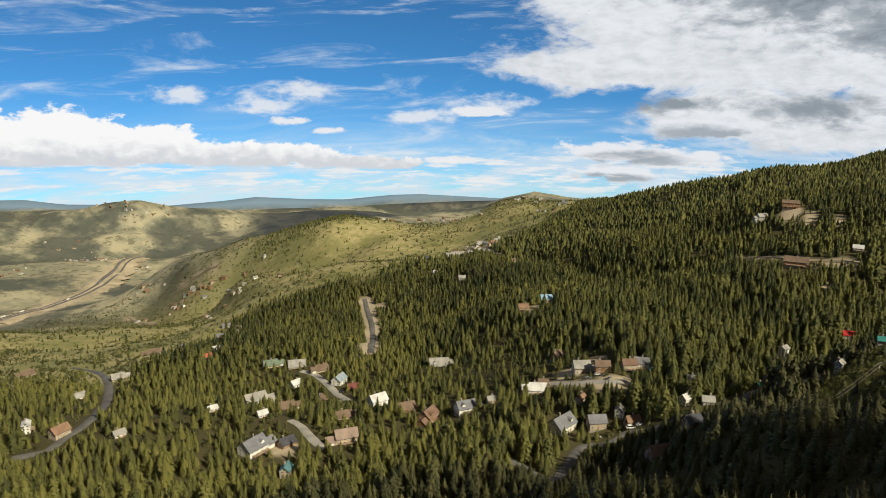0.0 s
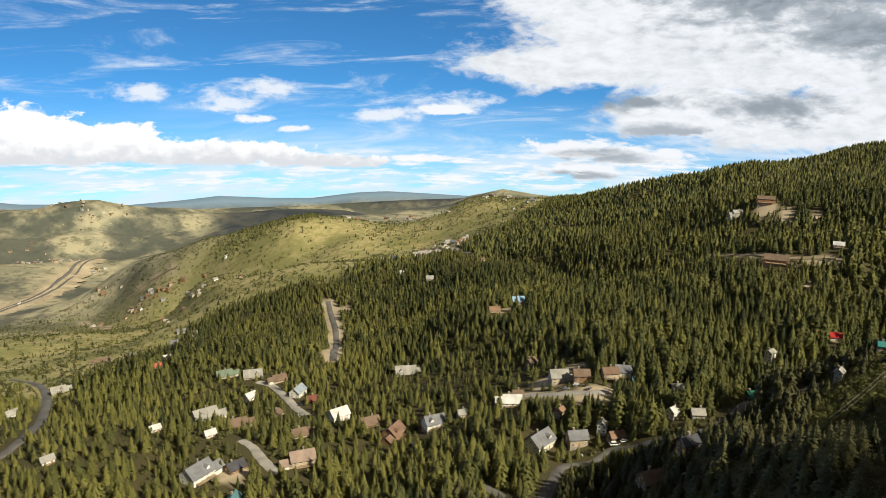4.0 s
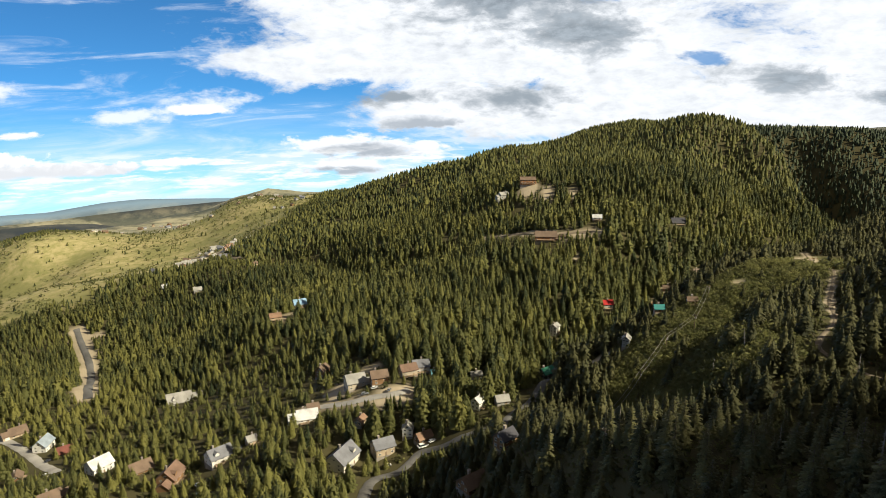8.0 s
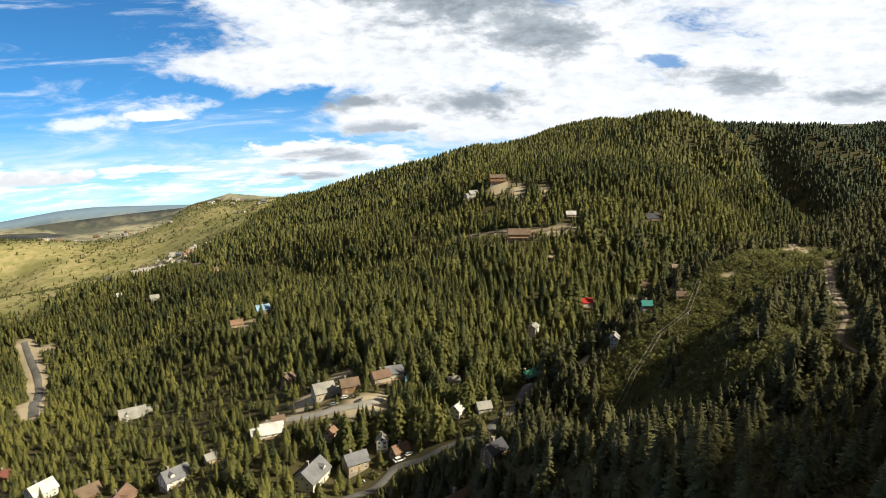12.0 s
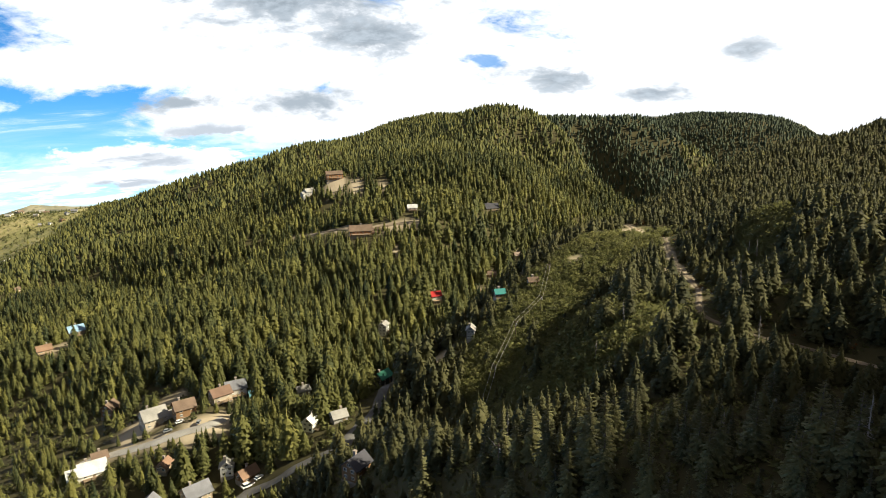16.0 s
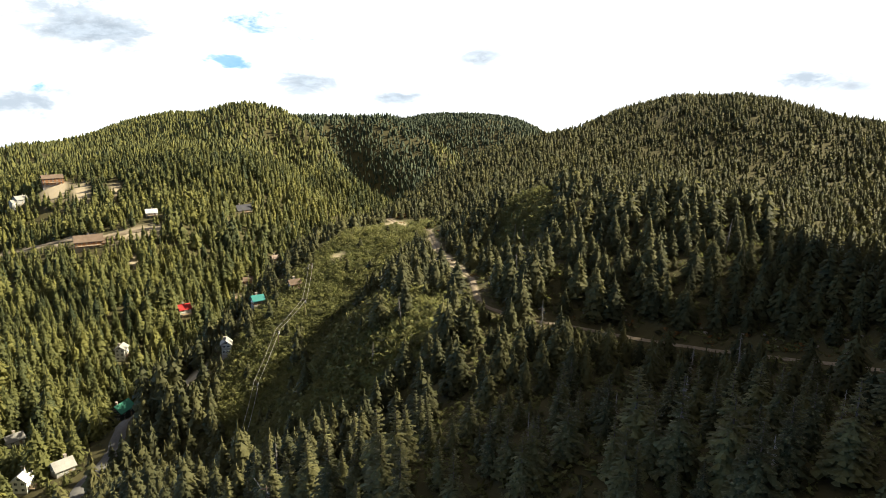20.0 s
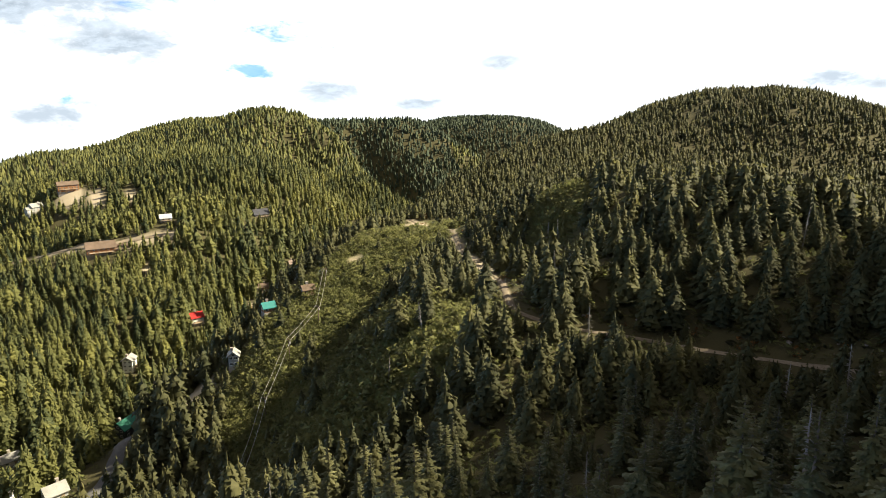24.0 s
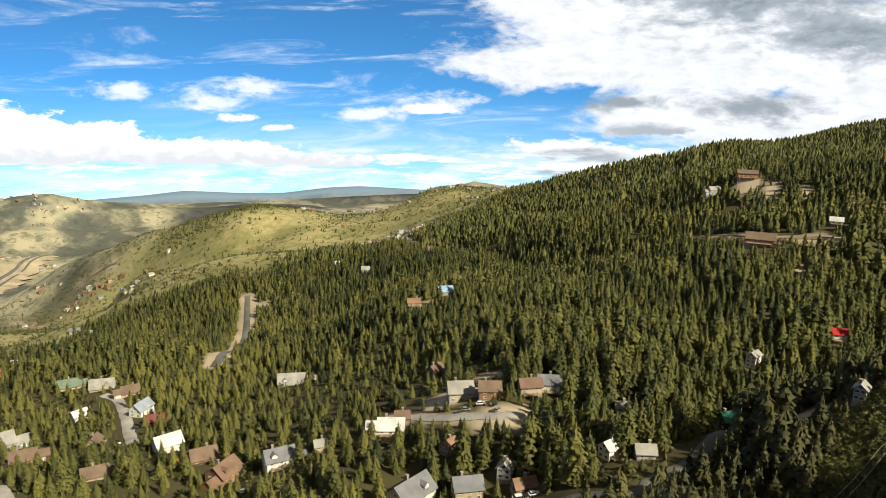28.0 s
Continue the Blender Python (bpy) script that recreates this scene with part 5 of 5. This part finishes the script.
def utility_pole(x, y, bearing):
    z = float(height(np.array([x]), np.array([y]))[0])
    ob = new("utility_pole")
    ob.location, ob.rotation_euler = (x, y, z - 0.3), (0, 0, radians(bearing))
    tagged(ob, "weathered wooden utility pole with one crossarm", "utility pole", "poles of the power line")
    bm = bmesh.new()
    bmesh.ops.create_cone(bm, cap_ends=True, segments=10, radius1=0.17, radius2=0.11, depth=9.3, matrix=Matrix.Translation((0, 0, 4.65)))
    me = bpy.data.meshes.new("pole")
    bm.to_mesh(me)
    bm.free()
    part("pole", me, POLE_WOOD, ob)
    part("crossarm", boxes("crossarm", (-1.1, -0.07, 8.6, 1.1, 0.07, 8.8)), POLE_WOOD, ob)
    for n in (-0.95, 0.95):
        part("insulator", boxes("insulator", (-0.06, -0.06, 8.8, 0.06, 0.06, 9.05)), WIRE, ob, (n, 0, 0))
    part("transformer", boxes("transformer", (0.15, -0.25, 7.0, 0.6, 0.25, 7.9)), WIRE, ob)
    return ob, [Vector((x, y, z - 0.3)) + Matrix.Rotation(radians(bearing), 3, "Z") @ Vector((n, 0, 9.05)) for n in (-0.95, 0.95)]


def power_line(spots):
    ends = []
    for n, (x, y) in enumerate(spots):
        a, b = spots[max(0, n - 1)], spots[min(len(spots) - 1, n + 1)]
        bearing = math.degrees(math.atan2(b[1] - a[1], b[0] - a[0])) - 90
        ends.append(utility_pole(x, y, bearing)[1])
    for p, q in zip(ends, ends[1:]):
        for a, b in zip(p, q):
            cu = bpy.data.curves.new("wire", "CURVE")
            cu.dimensions, cu.bevel_depth, cu.bevel_resolution = "3D", 0.045, 1
            s = cu.splines.new("POLY")
            s.points.add(12)
            for n in range(13):
                f = n / 12
                c = a.lerp(b, f)
                s.points[n].co = (c.x, c.y, c.z - 4 * (a - b).length * 0.018 * f * (1 - f), 1)
            cu.materials.append(WIRE)
            tagged(new("wire", cu), "thin pale overhead power wire", "wire", "wires of the power line")


power_line([(120, 210), (165, 275), (212, 324), (239, 341), (262, 348), (288, 370), (310, 440)])
# ---- the firs nearest to the camera, each a tree of its own ----
def fir_meshes(rng, number):
    """A trunk and a crown of drooping sprays, of unit height."""
    verts, faces = [], []
    wide, power = rng.uniform(0.17, 0.25), rng.uniform(0.65, 0.95)
    whorls = int(rng.integers(19, 24))
    for n in range(whorls):
        s = (n + 0.3) / whorls
        reach = wide * (1 - s) ** power * (0.8 + 0.35 * rng.random()) + 0.012
        count = 10 if s < 0.55 else 7
        turn = rng.uniform(0, 6.28)
        for i in range(count):
            a = turn + 6.2832 * (i + rng.uniform(-0.35, 0.35)) / count
            r = reach * rng.uniform(0.62, 1.2)
            z = 0.05 + 0.94 * min(0.98, max(0.0, s + rng.uniform(-0.7, 0.7) / whorls))
            d, e = np.array([math.cos(a), math.sin(a), 0]), np.array([-math.sin(a), math.cos(a), 0])
            drop = r * (rng.uniform(0.1, 0.4) if s < 0.6 else rng.uniform(-0.35, 0.1))
            up = np.array([0, 0, 1.0])

            def spine(f):
                return (0, 0, z + 0.03) + d * r * f - up * drop * f * f
            for f in (0.45, 0.75, 1.0):
                back, tip = spine(f - 0.42), spine(f)
                for side in (-1, 1):
                    w = r * rng.uniform(0.16, 0.3) * (1.25 - 0.5 * f) + 0.006
                    b = len(verts)
                    verts += [back, tip, spine(f - 0.08) + e * side * w - up * w * rng.uniform(0.1, 0.7)]
                    faces.append((b, b + 1, b + 2) if side < 0 else (b, b + 2, b + 1))
    crown = bpy.data.meshes.new("crown")
    crown.from_pydata([tuple(map(float, v)) for v in verts], [], faces)
    points = np.array([tuple(map(float, v)) for v in verts])
    crown.attributes.new("lie", "FLOAT_VECTOR", "POINT").data.foreach_set("vector", lie_of(points, np.array(faces), rng).reshape(-1).astype(np.float32))
    crown.materials.append(NEAR_NEEDLES)
    bm = bmesh.new()
    bmesh.ops.create_cone(bm, cap_ends=True, segments=7, radius1=0.016, radius2=0.003, depth=0.99, matrix=Matrix.Translation((0, 0, 0.495)))
    trunk = bpy.data.meshes.new("trunk")
    bm.to_mesh(trunk)
    bm.free()
    trunk.materials.append(BARK)
    return trunk, crown


def dead_mesh(rng):
    """A bare bleached stem with thin drooping limbs."""
    bm = bmesh.new()
    bmesh.ops.create_cone(bm, cap_ends=True, segments=7, radius1=0.02, radius2=0.003, depth=1.0, matrix=Matrix.Translation((0, 0, 0.5)))
    for n in range(70):
        z = 0.2 + 0.78 * n / 70
        r = 0.15 * (1 - z) ** 0.7 * rng.uniform(0.5, 1.1) + 0.01
        m = Matrix.Translation((0, 0, z)) @ Matrix.Rotation(rng.uniform(0, 6.28), 4, "Z") @ Matrix.Rotation(radians(rng.uniform(95, 125)), 4, "Y")
        bmesh.ops.create_cone(bm, cap_ends=False, segments=4, radius1=0.0045, radius2=0.001, depth=r, matrix=m @ Matrix.Translation((0, 0, r / 2)))
    me = bpy.data.meshes.new("dead_stem")
    bm.to_mesh(me)
    bm.free()
    me.materials.append(DEAD)
    return me


def near_firs():
    rng = np.random.default_rng(3)
    kinds = [fir_meshes(rng, n) for n in range(7)]
    dead = [dead_mesh(rng) for _ in range(2)]
    firsts = {}
    for n, (spot, size) in enumerate(CLOSE_TREES):
        k = n % 7
        size = max(size, 2.2)
        turn, fat = float(rng.uniform(0, 360)), float(rng.uniform(0.95, 1.4))
        if n % 23 == 11:
            ob = new("dead_tree", dead[n % 2])
            tagged(ob, "bleached grey dead fir, bare of needles", "tree", "dead firs on the near slope")
            ob.matrix_basis = pose(*map(float, spot), 0, 0, turn)
            ob.scale = (size, size, size)
            continue
        tree = new("fir_tree")
        tree.matrix_basis = pose(*map(float, spot), 0, 0, turn)
        tree.scale = (size * fat, size * fat, size)
        word = "tall" if size > 9.5 else "young low" if size < 5 else "dense"
        tagged(tree, f"{word} dark green fir tree on the shaded near slope", "tree", "firs on the near slope")
        for name, me in zip(("trunk", "crown"), kinds[k]):
            ob = new(name, me)
            ob.parent = tree


near_firs()


def snags():
    """Bare stems that stand among the firs higher on the slope."""
    rng = np.random.default_rng(14)
    kinds = [dead_mesh(rng) for _ in range(2)]
    for n in range(18):
        x, y = float(rng.uniform(165, 345)), float(rng.uniform(105, 250))
        z = float(height(np.array([x]), np.array([y]))[0])
        ob = new("dead_tree", kinds[n % 2])
        tagged(ob, "tall bleached snag standing among green firs", "tree", "dead firs on the near slope")
        ob.matrix_basis = pose(x, y, z - 0.2, float(rng.normal(0, 3)), float(rng.normal(0, 3)), float(rng.uniform(0, 360)))
        size = float(rng.uniform(7, 12))
        ob.scale = (size, size, size)


snags()


def undergrowth():
    rng = np.random.default_rng(8)
    shapes = [scrub(rng, 15, 0.27) for _ in range(8)]
    x, y, r = scatter(2.05, lambda x, y, a: (a < 480) & (south_side(x, y) > 0.1), 51)
    op, br, so, kn = cover(x, y)
    away = np.hypot(x - 30, y - 140)
    ok = r.random(len(x)) < np.clip(br * 0.8 + np.interp(away, [120, 200, 330, 480], [0.85, 0.7, 0.35, 0.1]), 0, 1) * (1 - so)
    x, y, br, away = x[ok], y[ok], br[ok], away[ok]
    for line, half in ((TRAIL_XY, 2.2), (CANYON_ROAD, 5.0)):
        keep = near_line(line, x, y) > half
        x, y, br, away = x[keep], y[keep], br[keep], away[keep]
    size = r.uniform(0.9, 2.2, len(x)) * (1.0 + 0.9 * br * (0.6 + 0.8 * value_noise(x, y, 9, 63)))
    # open-slope shrubs are yellower, with some sunlight put into their tint too
    tint = np.clip(r.normal(0.28, 0.2, len(x)) + 0.65 * br * value_noise(x, y, 16, 61) + 0.35 * (r.random(len(x)) < 0.05), 0, 1)
    pts = np.stack([x, y, height(x, y) - 0.1], -1)
    thick = br > 0.35
    bushy = [scrub(rng, 38, 0.17) for _ in range(8)]
    wide = size * r.uniform(1.1, 1.6, len(x))
    strew("hillside_shrubs", bushy, pts[thick], size[thick] * 1.15, wide[thick], tint[thick], LEAVES, "olive green rounded shrubs covering the open slope", "brush")
    size, tint, pts, x = size[~thick], tint[~thick], pts[~thick], x[~thick]
    strew("undergrowth", shapes, pts, size, size * r.uniform(1.2, 1.9, len(x)), tint, LEAVES, "yellow-green scrub oak and low brush", "brush")
    leafy = [scrub(rng, 42) for _ in range(6)]
    x, y, r = scatter(6.5, lambda x, y, a: (a < 1000) & (south_side(x, y) < 0.5), 52)
    op, br, so, kn = cover(x, y)
    town = smooth(1 - np.hypot((x + 60) / 420, (y - 620) / 420), 0.0, 0.5)
    ok = r.random(len(x)) < np.clip(0.55 * town + 0.08 + 0.22 * op, 0, 1) * (1 - so)
    for line, half in ROAD_WIDTHS:
        ok &= near_line(line, x, y) > half + 3
    for cx, cy, rad in YARDS:
        ok &= np.hypot(x - cx, y - cy) > rad * 0.8
    x, y = x[ok], y[ok]
    size = r.uniform(2.0, 6.0, len(x))
    tint = np.clip(r.normal(0.35, 0.25, len(x)), 0, 1)
    pts = np.stack([x, y, height(x, y) - 0.2], -1)
    strew("aspen_and_oak_thickets", leafy, pts, size, size * r.uniform(0.8, 1.3, len(x)), tint, LEAVES, "yellowing aspen and oak thickets between the spruces", "brush")
    # bushes in autumn colours along the bank and the canyon floor
    spots = []
    for n in range(80):
        i, s = int(r.integers(0, len(TRAIL_XY) - 2)), r.random()
        spots.append((TRAIL_XY[i][0] * (1 - s) + TRAIL_XY[i + 1][0] * s + 2.2 + abs(r.normal(0, 3.5)), TRAIL_XY[i][1] * (1 - s) + TRAIL_XY[i + 1][1] * s + r.normal(0, 2)))
    for n in range(90):
        i, s = int(r.integers(1, 6)), r.random()
        spots.append((CANYON[i][0] * (1 - s) + CANYON[i + 1][0] * s + r.normal(0, 16), CANYON[i][1] * (1 - s) + CANYON[i + 1][1] * s + r.normal(0, 12)))
    spots = np.array(spots)
    x, y = spots[:, 0], spots[:, 1]
    far = near_line(CANYON_ROAD, x, y) > 6
    x, y = x[far], y[far]
    size = r.uniform(0.7, 1.8, len(x)) * np.where(y > 395, 2.2, 1.0)
    pts = np.stack([x, y, height(x, y) - 0.1], -1)
    strew("autumn_brush", shapes, pts, size, size * 1.3, np.clip(r.normal(0.4, 0.25, len(x)), 0, 1), AUTUMN, "rusty orange autumn brush along the trail bank", "brush")
    # scattered juniper and sage on the open hills
    specks = [scrub(rng, 11, 0.3) for _ in range(8)]
    x, y, r = scatter(11.0, lambda x, y, a: (a > 1000) & (a < 2600), 53)
    op, br, so, kn = cover(x, y)
    ok = r.random(len(x)) < op * (0.16 + 0.34 * (value_noise(x, y, 130, 62) > 0.5) + 0.5 * (value_noise(x, y, 48, 64) > 0.66)) * (1 - so)
    x, y = x[ok], y[ok]
    size = r.uniform(2.5, 6.0, len(x))
    pts = np.stack([x, y, height(x, y) - 0.2], -1)
    strew("hill_scrub", specks, pts, size, size * 1.7, np.clip(r.normal(0.2, 0.15, len(x)), 0, 1), LEAVES, "dark scrub scattered over dry grass hills", "brush")


undergrowth()


def boulders():
    """Pale rocks shed from the bank above the trail."""
    rng = np.random.default_rng(9)
    stone = plain_material("pale_rock", (0.33, 0.29, 0.25), 0.9, 0.25, 0.5)
    kinds = []
    for _ in range(4):
        bm = bmesh.new()
        bmesh.ops.create_icosphere(bm, subdivisions=2, radius=0.5)
        for v in bm.verts:
            v.co *= rng.uniform(0.72, 1.2)
            v.co.z *= 0.7
        me = bpy.data.meshes.new("boulder")
        bm.to_mesh(me)
        bm.free()
        me.materials.append(stone)
        kinds.append(me)
    for n in range(42):
        s = rng.uniform(0, 1)
        i = rng.integers(4, len(TRAIL) - 2)
        x = TRAIL[i][0] * (1 - s) + TRAIL[i + 1][0] * s + abs(rng.normal(0, 4.0)) + 4.0
        y = TRAIL[i][1] * (1 - s) + TRAIL[i + 1][1] * s + rng.normal(0, 1.5)
        if n > 31:
            x, y = 330 + rng.normal(0, 7), 366 + rng.normal(0, 6)
        z = float(height(np.array([x]), np.array([y]))[0])
        ob = new("boulder", kinds[n % 4])
        q = float(rng.uniform(0.3, 1.2))
        ob.matrix_basis = pose(x, y, z + 0.1 * q, 0, 0, float(rng.uniform(0, 360)))
        ob.scale = (q * 1.3, q, q)
        tagged(ob, "pale angular boulder on the bank above the trail", "boulder", "boulders above the trail")


boulders()
